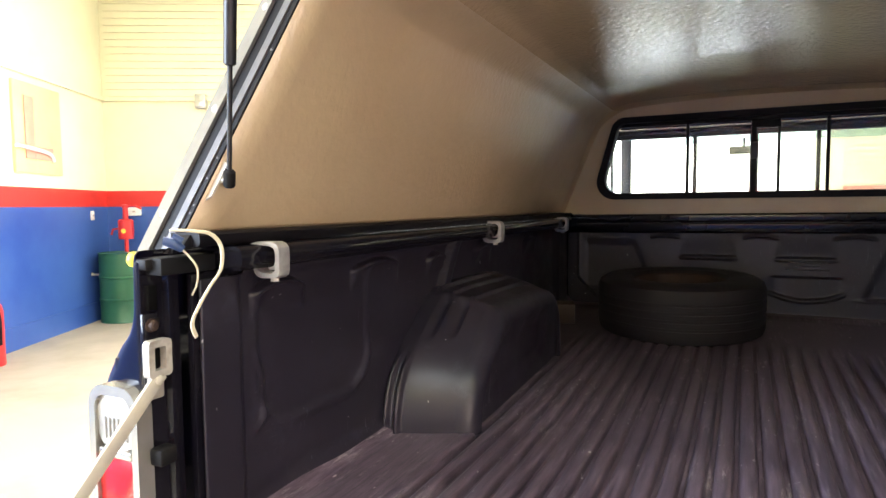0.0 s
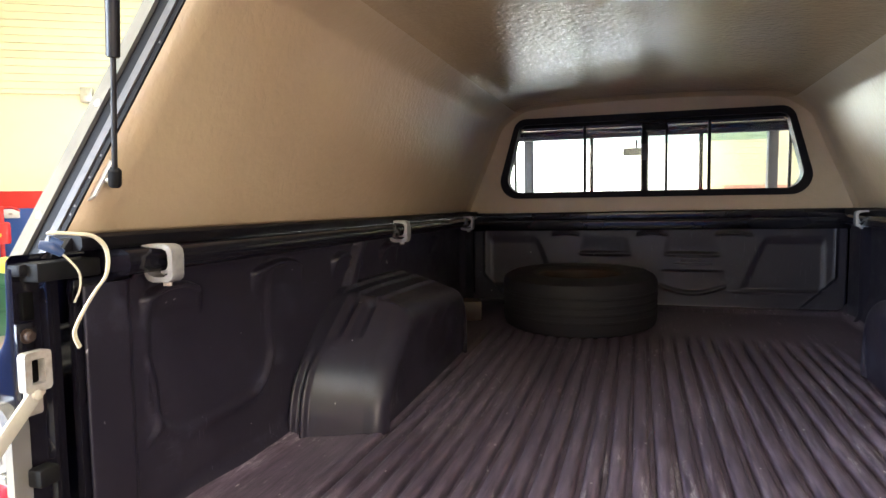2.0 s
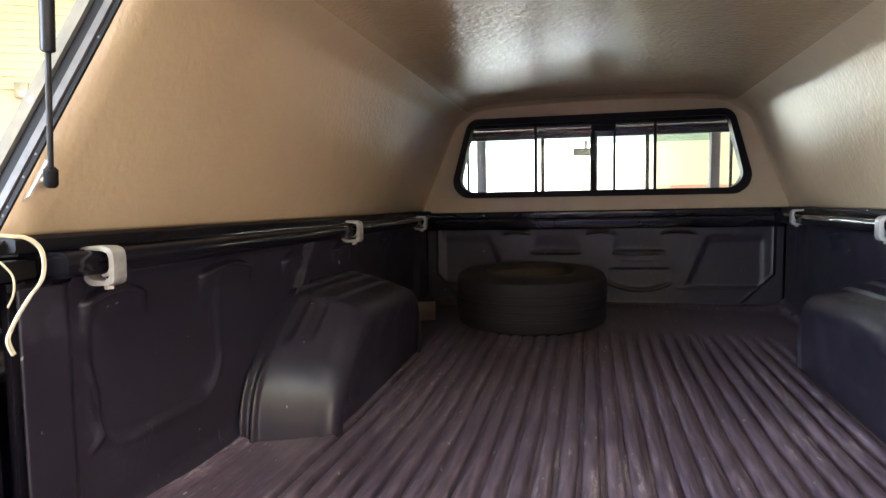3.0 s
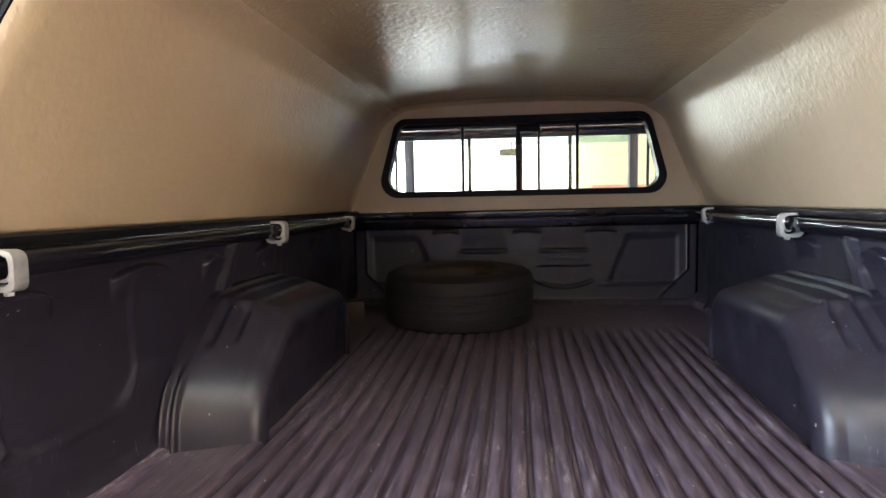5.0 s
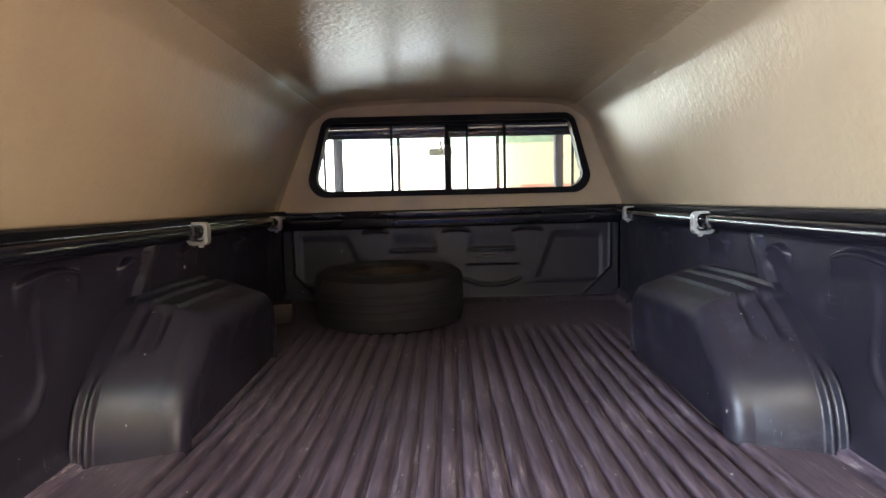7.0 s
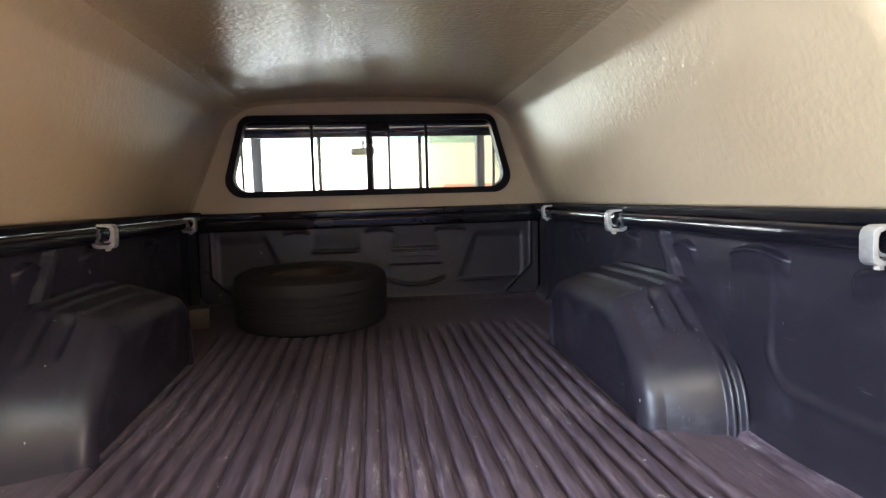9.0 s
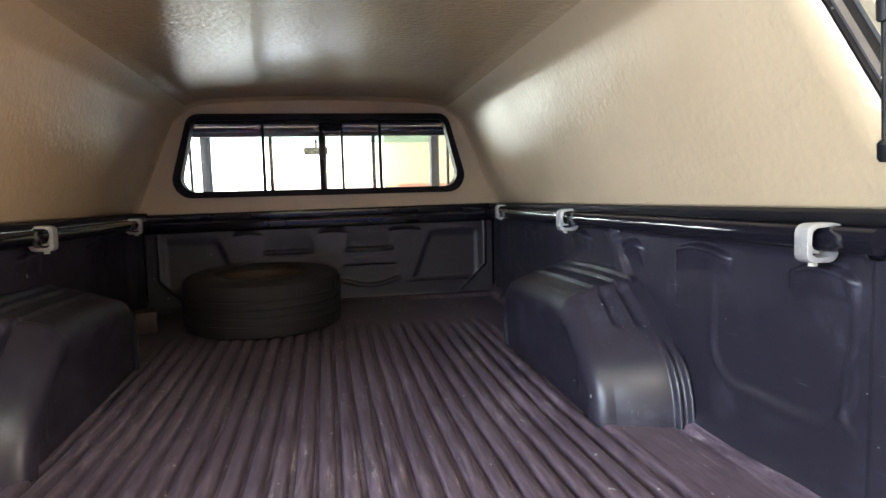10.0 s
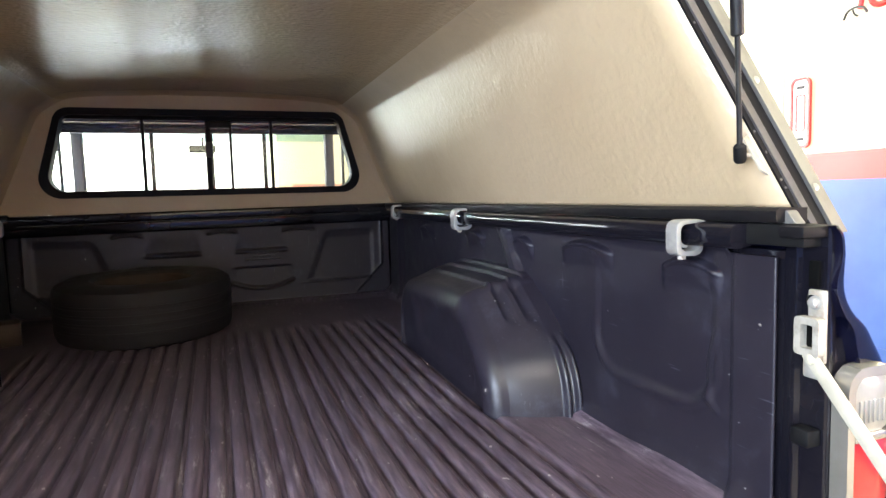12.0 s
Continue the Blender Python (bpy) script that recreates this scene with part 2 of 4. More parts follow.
CLOTH = worn("headliner", (0.16, 0.15, 0.15), (0.12, 0.115, 0.115), (0.8, 0.95), 0.0, 6.0, 300.0, 0.3, 0.002)
WHITE_WALL = worn("white_wall_paint", (0.82, 0.79, 0.585), (0.77, 0.74, 0.53), (0.5, 0.6), 0.0, 1.4, 60.0, 0.15, 0.003)
RED_WALL = worn("red_wall_paint", (0.62, 0.035, 0.03), (0.52, 0.03, 0.025), (0.3, 0.42), 0.0, 2.0, 60.0, 0.15, 0.003)
# the paler second tone paints daylight glare streaks into the blue
BLUE_WALL = worn("blue_wall_paint", (0.022, 0.066, 0.30), (0.06, 0.14, 0.40), (0.32, 0.42), 0.0, 1.1, 20.0, 0.12, 0.003, 0.0, (0.3, 0.8))
CONCRETE = worn("concrete", (0.44, 0.40, 0.315), (0.34, 0.305, 0.235), (0.5, 0.75), 0.0, 0.9, 40.0, 0.2, 0.004)
GREEN = worn("green_drum_paint", (0.022, 0.105, 0.05), (0.03, 0.125, 0.06), (0.28, 0.45), 0.0, 5.0, 120.0, 0.1, 0.002)
RED = worn("red_enamel", (0.62, 0.03, 0.03), (0.5, 0.025, 0.02), (0.28, 0.38), 0.0, 8.0, 160.0, 0.06, 0.001)
# red with overexposure and haze painted in as a paler colour
GLARE_RED = worn("glare_red", (0.72, 0.36, 0.28), (0.66, 0.30, 0.23), (0.4, 0.5), 0.0, 3.0, 120.0, 0.05, 0.001)


def outdoor_glow(name):
    """Glow in place of the outdoors, dimmed to the right to weaken reflections."""
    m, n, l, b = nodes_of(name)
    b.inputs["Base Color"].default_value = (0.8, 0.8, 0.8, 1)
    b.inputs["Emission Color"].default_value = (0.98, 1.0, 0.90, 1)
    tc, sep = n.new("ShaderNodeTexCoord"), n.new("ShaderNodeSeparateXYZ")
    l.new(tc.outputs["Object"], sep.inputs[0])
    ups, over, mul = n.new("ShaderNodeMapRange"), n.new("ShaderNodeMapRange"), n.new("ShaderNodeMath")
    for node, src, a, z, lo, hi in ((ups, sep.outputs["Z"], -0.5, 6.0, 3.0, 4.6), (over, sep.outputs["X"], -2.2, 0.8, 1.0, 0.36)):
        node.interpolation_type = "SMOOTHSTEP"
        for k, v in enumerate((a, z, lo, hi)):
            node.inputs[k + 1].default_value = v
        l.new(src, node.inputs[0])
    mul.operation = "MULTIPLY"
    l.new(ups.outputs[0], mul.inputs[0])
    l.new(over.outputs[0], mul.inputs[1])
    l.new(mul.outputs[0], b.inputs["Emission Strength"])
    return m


BACKDROP = outdoor_glow("daylight_backdrop")
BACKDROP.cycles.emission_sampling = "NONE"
CREAM = worn("cream_board", (0.78, 0.70, 0.34), (0.74, 0.66, 0.30), (0.4, 0.5), 0.0, 3.0, 120.0, 0.05, 0.001)
WHITE = worn("white_enamel", (0.82, 0.82, 0.80), (0.76, 0.76, 0.74), (0.3, 0.4), 0.0, 8.0, 160.0, 0.05, 0.001)
TUBE = glowing("tube_glow", (1.0, 0.95, 0.85), 6.0)

# ---- building helpers ----
def part(name, bm, material, parent=None, label="", smooth=35.0):
    """Links a bmesh as one mesh object under a thing or a part."""
    me = bpy.data.meshes.new(name)
    bmesh.ops.recalc_face_normals(bm, faces=bm.faces[:])
    bm.to_mesh(me)
    bm.free()
    me.materials.append(material)
    if smooth:
        me.shade_smooth()
        me.set_sharp_from_angle(angle=radians(smooth))
    ob = new(name, me)
    if parent is not None:
        ob.parent = parent
    if label:
        ob["label"] = label
    return ob


def thing(name, label, category, group="", kind=""):
    return tagged(new(name), label, category, group, kind)


def thick(ob, t, offset=-1.0):
    md = ob.modifiers.new("thickness", "SOLIDIFY")
    md.thickness, md.offset = t, offset
    return ob


def box(bm, x0, x1, y0, y1, z0, z1, bevel=0.0, seg=2, m=None):
    r = bmesh.ops.create_cube(bm, size=1.0, matrix=Matrix.Translation(((x0 + x1) / 2, (y0 + y1) / 2, (z0 + z1) / 2)) @ Matrix.Diagonal((abs(x1 - x0), abs(y1 - y0), abs(z1 - z0), 1)))
    vs = r["verts"]
    if bevel:
        es = list({e for v in vs for e in v.link_edges})
        out = bmesh.ops.bevel(bm, geom=es, offset=bevel, segments=seg, profile=0.5, affect="EDGES")
        vs = list({v for f in out["faces"] for v in f.verts} | {v for v in vs if v.is_valid})
        grown = set(vs)
        for v in vs:
            for e in v.link_edges:
                grown.add(e.other_vert(v))
        vs = list(grown)
    if m is not None:
        bmesh.ops.transform(bm, matrix=m, verts=vs)
    return vs


def boxed(*a, **k):
    bm = bmesh.new()
    box(bm, *a, **k)
    return bm


def prism(poly, axis, lo, hi, bevel=0.0, seg=2):
    """A closed outline in the two other axes, pushed along one axis."""
    bm = bmesh.new()
    def at(p, v):
        return {"x": (v, p[0], p[1]), "y": (p[0], v, p[1]), "z": (p[0], p[1], v)}[axis]
    a = [bm.verts.new(at(p, lo)) for p in poly]
    b = [bm.verts.new(at(p, hi)) for p in poly]
    bm.faces.new(a)
    bm.faces.new(b[::-1])
    k = len(poly)
    for i in range(k):
        bm.faces.new((a[i], b[i], b[(i + 1) % k], a[(i + 1) % k]))
    if bevel:
        bmesh.ops.bevel(bm, geom=bm.edges[:], offset=bevel, segments=seg, profile=0.5, affect="EDGES", clamp_overlap=True)
    return bm


def tube(bm, pts, r, n=10, radii=None, caps=True):
    pts = [Vector(p) for p in pts]
    rings = []
    up = Vector((0.13, 0.31, 0.94))
    for i, p in enumerate(pts):
        d = (pts[min(i + 1, len(pts) - 1)] - pts[max(i - 1, 0)]).normalized()
        if abs(d.dot(up)) > 0.95:
            up = Vector((0.94, 0.13, 0.31))
        s = d.cross(up).normalized()
        t = s.cross(d)
        up = t
        rr = radii[i] if radii else r
        rings.append([bm.verts.new(p + (s * math.cos(a) + t * math.sin(a)) * rr) for a in [2 * math.pi * j / n for j in range(n)]])
    for a, b in zip(rings, rings[1:]):
        for j in range(n):
            bm.faces.new((a[j], a[(j + 1) % n], b[(j + 1) % n], b[j]))
    if caps:
        bm.faces.new(rings[0][::-1])
        bm.faces.new(rings[-1])
    return bm


def spline(pts, per=8):
    """A smooth line through points."""
    pts = [Vector(p) for p in pts]
    out = []
    for i in range(len(pts) - 1):
        p0, p1, p2, p3 = pts[max(i - 1, 0)], pts[i], pts[i + 1], pts[min(i + 2, len(pts) - 1)]
        for k in range(per):
            t = k / per
            out.append(0.5 * ((2 * p1) + (p2 - p0) * t + (2 * p0 - 5 * p1 + 4 * p2 - p3) * t * t + (3 * p1 - p0 - 3 * p2 + p3) * t ** 3))
    out.append(pts[-1])
    return out


def turned(profile, m=None, n=32):
    """A body of revolution about z from (radius, height) pairs."""
    bm = bmesh.new()
    rings = []
    for r, h in profile:
        rings.append([bm.verts.new((max(r, 1e-4) * math.cos(2 * math.pi * j / n), max(r, 1e-4) * math.sin(2 * math.pi * j / n), h)) for j in range(n)])
    for a, b in zip(rings, rings[1:]):
        for j in range(n):
            bm.faces.new((a[j], a[(j + 1) % n], b[(j + 1) % n], b[j]))
    bm.faces.new(rings[0][::-1])
    bm.faces.new(rings[-1])
    if m is not None:
        bmesh.ops.transform(bm, matrix=m, verts=bm.verts[:])
    return bm


def sheet(fn, us, vs):
    """A surface from fn(u, v) over two lists."""
    bm = bmesh.new()
    rows = [[bm.verts.new(fn(u, v)) for v in vs] for u in us]
    for a, b in zip(rows, rows[1:]):
        for j in range(len(vs) - 1):
            bm.faces.new((a[j], b[j], b[j + 1], a[j + 1]))
    return bm


def steps(a, b, n):
    return [a + (b - a) * i / n for i in range(n + 1)]


def ease(e0, e1, x):
    t = min(max((x - e0) / (e1 - e0), 0.0), 1.0)
    return t * t * (3 - 2 * t)


def round_outline(bottom, top, z0, z1, r, n=10, foot=None):
    """A rounded trapezium, by half widths at two heights: (x, z) pairs anticlockwise from the lower right."""
    r_top = r
    corners = [(bottom, z0), (top, z1), (-top, z1), (-bottom, z0)]
    out = []
    for i, c in enumerate(corners):
        r = foot if foot and i in (0, 3) else r_top
        p, q, s = Vector(corners[i - 1]), Vector(c), Vector(corners[(i + 1) % 4])
        d0, d1 = (p - q).normalized(), (s - q).normalized()
        half = math.acos(max(-1, min(1, d0.dot(d1)))) / 2
        k = r / math.tan(half)
        cen = q + (d0 + d1).normalized() * (r / math.sin(half))
        a, b = q + d0 * k - cen, q + d1 * k - cen
        a0 = math.atan2(a.y, a.x)
        da = (math.atan2(b.y, b.x) - a0 + math.pi) % (2 * math.pi) - math.pi
        out += [(cen.x + r * math.cos(a0 + da * t / n), cen.y + r * math.sin(a0 + da * t / n)) for t in range(n + 1)]
    return out


def ring(outer, inner, y0, y1, bevel=0.0):
    """A flat ring between two outlines of as many points, with depth."""
    bm = bmesh.new()
    k = len(outer)
    loops = [[bm.verts.new((p[0], y, p[1])) for p in lp] for lp, y in ((outer, y0), (inner, y0), (inner, y1), (outer, y1))]
    for a, b in zip(loops, loops[1:] + loops[:1]):
        for j in range(k):
            bm.faces.new((a[j], a[(j + 1) % k], b[(j + 1) % k], b[j]))
    if bevel:
        es = [e for e in bm.edges if len(e.link_faces) == 2 and e.calc_face_angle(0) > 0.8]
        bmesh.ops.bevel(bm, geom=es, offset=bevel, segments=2, profile=0.5, affect="EDGES")
    return bm

# ---- the garage ----
ground = part("ground", sheet(lambda u, v: (u, v, GROUND), steps(-60, 60, 12), steps(-60, 60, 12)), CONCRETE, None, "", 0)
tagged(ground, "pale dusty concrete garage floor", "floor", "", "structure")


def slab(name, p, q, z0, z1, t, material, parent=None, lift=0.0):
    """An upright slab between two plan points, its face on that line, t thick away from the room (or into it, t below 0)."""
    d = (Vector(q) - Vector(p)).normalized()
    away = Vector((-d.y, d.x))
    a, b = Vector(p) - away * lift, Vector(q) - away * lift
    bm = bmesh.new()
    poly = [a, b, b + away * t, a + away * t]
    lo = [bm.verts.new((v.x, v.y, z0)) for v in poly]
    hi = [bm.verts.new((v.x, v.y, z1)) for v in poly]
    bm.faces.new(lo)
    bm.faces.new(hi)
    for i in range(4):
        bm.faces.new((lo[i], lo[(i + 1) % 4], hi[(i + 1) % 4], hi[i]))
    return part(name, bm, material, parent, "", 0)


def left_plan(n):
    return CORNER + ALONG * n


def front_plan(s):
    return CORNER + ACROSS * s


BLUE_TOP, RED_TOP, LEDGE = 0.59, 0.80, 1.98
n_rear = (REAR_Y - CORNER.y) / ALONG.y
s_right = (RIGHT_X - CORNER.x) / ACROSS.x
corner_right = front_plan(s_right)
corner_back = Vector((RIGHT_X, REAR_Y))
back_left = left_plan(n_rear)


def painted_wall(name, runs, label, stripes=()):
    """A white wall with a blue dado and a red stripe; runs: (from, to, bottom, top) in plan, clockwise seen from above."""
    w = thing(name, label, "wall", "", "structure")
    for (p, q, z0, z1), red in zip(runs, stripes or [RED_WALL] * len(runs)):
        slab("wall_panel", p, q, z0, z1, 0.2, WHITE_WALL, w)
        if z0 < 0:
            slab("skirting", p, q, GROUND, GROUND + 0.24, 0.03, BLUE_WALL, w, 0.018)
            slab("blue_dado", p, q, GROUND + 0.24, min(BLUE_TOP, z1), 0.006, BLUE_WALL, w, 0.004)
            if z1 > RED_TOP:
                slab("red_stripe", p, q, BLUE_TOP, RED_TOP, 0.006, red, w, 0.005)
    return w


wl = painted_wall("wall_left", [(left_plan(n_rear), left_plan(DOOR_N[0]), GROUND, ROOM_TOP), (left_plan(DOOR_N[1]), left_plan(0), GROUND, ROOM_TOP),
                                (left_plan(DOOR_N[0]), left_plan(DOOR_N[1]), DOOR_TOP, ROOM_TOP), (left_plan(DOOR_N[0]), left_plan(DOOR_N[1]), GROUND, SILL)], "white garage wall with red stripe and blue lower part")
slab("wall_ledge", left_plan(DOOR_N[1]), left_plan(0), LEDGE, LEDGE + 0.05, 0.05, WHITE_WALL, wl, 0.045)
# the stripe right of the door is paled for the haze over it
wf = painted_wall("wall_front", [(front_plan(0), front_plan(FRONT_DOOR[0]), GROUND, ROOM_TOP), (front_plan(FRONT_DOOR[1]), front_plan(s_right), GROUND, ROOM_TOP), (front_plan(FRONT_DOOR[0]), front_plan(FRONT_DOOR[1]), 2.5, ROOM_TOP)], "white garage wall with siding, red stripe and blue dado", (RED_WALL, GLARE_RED, RED_WALL))
slab("wall_ledge", front_plan(0), front_plan(FRONT_DOOR[0]), LEDGE, LEDGE + 0.05, 0.05, WHITE_WALL, wf, 0.045)
z = LEDGE + 0.06
while z < ROOM_TOP - 0.1:
    slab("siding_board", front_plan(0.05), front_plan(FRONT_DOOR[0] - 0.02), z, z + 0.083, 0.02, WHITE_WALL, wf, 0.018)
    z += 0.092
z = RED_TOP + 0.02
while z < 2.4:
    slab("siding_board", front_plan(FRONT_DOOR[1] + 0.28), front_plan(s_right - 0.1), z, z + 0.083, 0.02, WHITE_WALL, wf, 0.018)
    z += 0.092
slab("door_frame", front_plan(FRONT_DOOR[1]), front_plan(FRONT_DOOR[1] + 0.26), GROUND, 2.5, 0.06, WHITE_WALL, wf, 0.055)
# the opening cut for the added fill lamp
rd0, rd1 = Vector((RIGHT_X, RIGHT_FILL[0])), Vector((RIGHT_X, RIGHT_FILL[1]))
wr = painted_wall("wall_right", [(corner_right, rd1, GROUND, ROOM_TOP), (rd0, corner_back, GROUND, ROOM_TOP), (rd1, rd0, TOP_R, ROOM_TOP), (rd1, rd0, GROUND, SILL_R)], "white garage wall with red stripe and blue lower part")
slab("wall_trim", Vector((RIGHT_X, 3.42)), Vector((RIGHT_X, 3.38)), RED_TOP, ROOM_TOP, 0.02, WHITE_WALL, wr, 0.02)
painted_wall("wall_back", [(corner_back, back_left, GROUND, ROOM_TOP)], "white garage wall with red stripe and blue lower part")
bm = bmesh.new()
plan = [left_plan(n_rear), left_plan(0), corner_right, corner_back]
lo = [bm.verts.new((p.x, p.y, ROOM_TOP)) for p in plan]
hi = [bm.verts.new((p.x, p.y, ROOM_TOP + 0.2)) for p in plan]
bm.faces.new(lo)
bm.faces.new(hi)
for i in range(4):
    bm.faces.new((lo[i], lo[(i + 1) % 4], hi[(i + 1) % 4], hi[i]))
tagged(part("ceiling", bm, WHITE_WALL, None, "", 0), "plain white painted garage ceiling", "ceiling", "", "structure")


# upright plane whose emission stands in for the daylight outside
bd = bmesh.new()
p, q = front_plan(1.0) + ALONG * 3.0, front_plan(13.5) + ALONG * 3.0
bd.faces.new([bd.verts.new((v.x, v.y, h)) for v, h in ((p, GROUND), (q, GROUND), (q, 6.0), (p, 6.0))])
tagged(part("backdrop", bd, BACKDROP, None, "", 0), "glowing plane for the daylight outside the open bay door", "daylight", "", "structure")


# unseen fixtures, added as overhead light, most of all for the bed floor
def added_ceiling_light(x, y):
    t = thing("added_ceiling_light", "unseen fluorescent fixture added under the garage ceiling", "lamp", "garage ceiling lights")
    part("housing", boxed(-0.1, 0.1, -0.65, 0.65, -0.06, 0.0, bevel=0.015), WHITE, t)
    for dx in (-0.045, 0.045):
        part("lamp_tube", tube(bmesh.new(), [(dx, -0.6, -0.078), (dx, 0.6, -0.078)], 0.016, 10), TUBE, t)
    t.location = (x, y, ROOM_TOP)
    lamp_area("added_tube_light", pose(x, y, ROOM_TOP - 0.12), 0.2, 1.3, TUBE_POWER, (1.0, 0.91, 0.93))


TUBE_POWER = 33.0
for x, y in ((-3.6, 3.6), (0.0, 6.2), (2.4, 2.2), (-1.8, 0.6), (0.9, -1.9), (-0.7, -3.4), (2.6, 7.6)):
    added_ceiling_light(x, y)


def oil_drum(x, y):
    t = thing("oil_drum", "dark green steel drum with rolled rings by the wall", "drum")
    prof = [(0.0, 0.0), (0.285, 0.0), (0.292, 0.008), (0.285, 0.018)]
    for h in (0.29, 0.57):
        prof += [(0.285, h - 0.018), (0.296, h - 0.008), (0.296, h + 0.008), (0.285, h + 0.018)]
    prof += [(0.285, 0.858), (0.293, 0.866), (0.293, 0.878), (0.28, 0.88), (0.277, 0.866), (0.0, 0.866)]
    part("drum_body", turned(prof, None, 48), GREEN, t)
    tap = part("drum_tap", tube(bmesh.new(), [(-0.20, -0.20, 0.60), (-0.26, -0.26, 0.60), (-0.29, -0.28, 0.57)], 0.014, 8), STEEL, t, "steel drain tap")
    part("tap_handle", boxed(-0.28, -0.24, -0.275, -0.25, 0.615, 0.63, bevel=0.003), STEEL, tap)
    t.location = (x, y, GROUND)


def drum_pump(x, y):
    t = thing("drum_pump", "red hand pump standing on a green drum", "pump")
    part("pump_pipe", tube(bmesh.new(), [(0, 0, 0), (0, 0, 0.2)], 0.026, 12), RED, t)
    part("pump_body", turned([(0.0, 0.16), (0.085, 0.165), (0.092, 0.19), (0.092, 0.40), (0.07, 0.42), (0.0, 0.42)], None, 24), RED, t)
    part("pump_neck", turned([(0.0, 0.42), (0.034, 0.42), (0.03, 0.56), (0.042, 0.57), (0.042, 0.60), (0.0, 0.61)], None, 16), RED, t)
    part("pump_handle", tube(bmesh.new(), [(0, 0, 0.585), (0.12, 0.05, 0.59), (0.2, 0.08, 0.55)], 0.012, 8), RED, t)
    part("badge", turned([(0.0, 0.0), (0.03, 0.0), (0.03, 0.006), (0.0, 0.008)], pose(0.05, -0.075, 0.27, 90, 0, 35), 16), AMBER, t, "round yellow badge")
    part("pump_spout", tube(bmesh.new(), [(-0.07, -0.04, 0.3), (-0.14, -0.08, 0.29), (-0.16, -0.09, 0.22)], 0.014, 8), RED, t)
    t.location = (x, y, GROUND + 0.88)


drum_at = CORNER + ACROSS * 0.36 - ALONG * 0.38
oil_drum(drum_at.x, drum_at.y)
drum_pump(drum_at.x + 0.03, drum_at.y + 0.03)


def wall_box(name, p, z0, z1, half, depth, along, out, material, label, category):
    """A small box fixed to a wall."""
    t = thing(name, label, category)
    m = Matrix.Translation((p.x, p.y, 0)) @ Matrix(((along.x, out.x, 0, 0), (along.y, out.y, 0, 0), (0, 0, 1, 0), (0, 0, 0, 1)))
    part("plate", boxed(-half, half, 0.0, depth, z0, z1, bevel=min(0.006, depth / 3), m=m), material, t)
    part("knob", boxed(-half * 0.22, half * 0.22, depth, depth + 0.008, (z0 + z1) / 2 - 0.012, (z0 + z1) / 2 + 0.012, bevel=0.002, m=m), STEEL, t)


wall_box("light_switch", left_plan(-0.405), 0.42, 0.54, 0.04, 0.014, ALONG, ACROSS, WHITE, "small white light switch plate on blue wall", "switch")
wall_box("socket_plate", front_plan(0.36), 0.47, 0.58, 0.09, 0.03, ACROSS, -ALONG, WHITE, "pale socket plate on the blue wall", "socket")
wall_box("junction_box", front_plan(1.30), 1.88, 2.06, 0.07, 0.1, ACROSS, -ALONG, ALU, "grey metal junction box on the white wall", "box")


def letter_board():
    """Framed cream board with a red angle of two bars, on the left wall."""
    t = thing("wall_sign", "cream board with two red bars on the white wall", "sign")
    m = Matrix.Translation((CORNER.x, CORNER.y, 0)) @ Matrix(((ALONG.x, ACROSS.x, 0, 0), (ALONG.y, ACROSS.y, 0, 0), (0, 0, 1, 0), (0, 0, 0, 1)))
    part("board", boxed(-1.92, -1.07, 0.0, 0.03, 0.95, 1.90, bevel=0.005, m=m), CREAM, t)
    part("red_bar", boxed(-1.76, -1.60, 0.032, 0.045, 1.10, 1.76, bevel=0.003, m=m), GLARE_RED, t)
    part("red_bar", boxed(-1.598, -1.26, 0.032, 0.045, 1.10, 1.24, bevel=0.003, m=m), GLARE_RED, t)
    part("white_streak", tube(bmesh.new(), spline([m @ Vector((-1.95, 0.06, 1.22)), m @ Vector((-1.6, 0.07, 1.2)), m @ Vector((-1.36, 0.06, 1.17)), m @ Vector((-1.28, 0.05, 1.1))]), 0.022, 8), WHITE, t)


letter_board()


def cylinder_red(x, y):
    t = thing("fire_extinguisher", "red fire extinguisher standing on the garage floor", "extinguisher")
    part("tank", turned([(0.0, 0.0), (0.105, 0.0), (0.11, 0.012), (0.11, 0.50), (0.095, 0.56), (0.05, 0.60), (0.03, 0.61), (0.0, 0.61)], None, 32), RED, t)
    part("valve", turned([(0.0, 0.61), (0.022, 0.61), (0.022, 0.66), (0.0, 0.66)], None, 16), STEEL, t)
    part("lever", boxed(-0.015, 0.015, -0.11, 0.02, 0.655, 0.67, bevel=0.003), DARKSTEEL, t)
    part("hose", tube(bmesh.new(), spline([(0.02, 0, 0.64), (0.1, 0, 0.62), (0.13, 0.02, 0.45), (0.125, 0.02, 0.2)]), 0.011, 8), RUBBER, t)
    t.location = (x, y, GROUND)


cylinder_red(-6.24, 2.72)


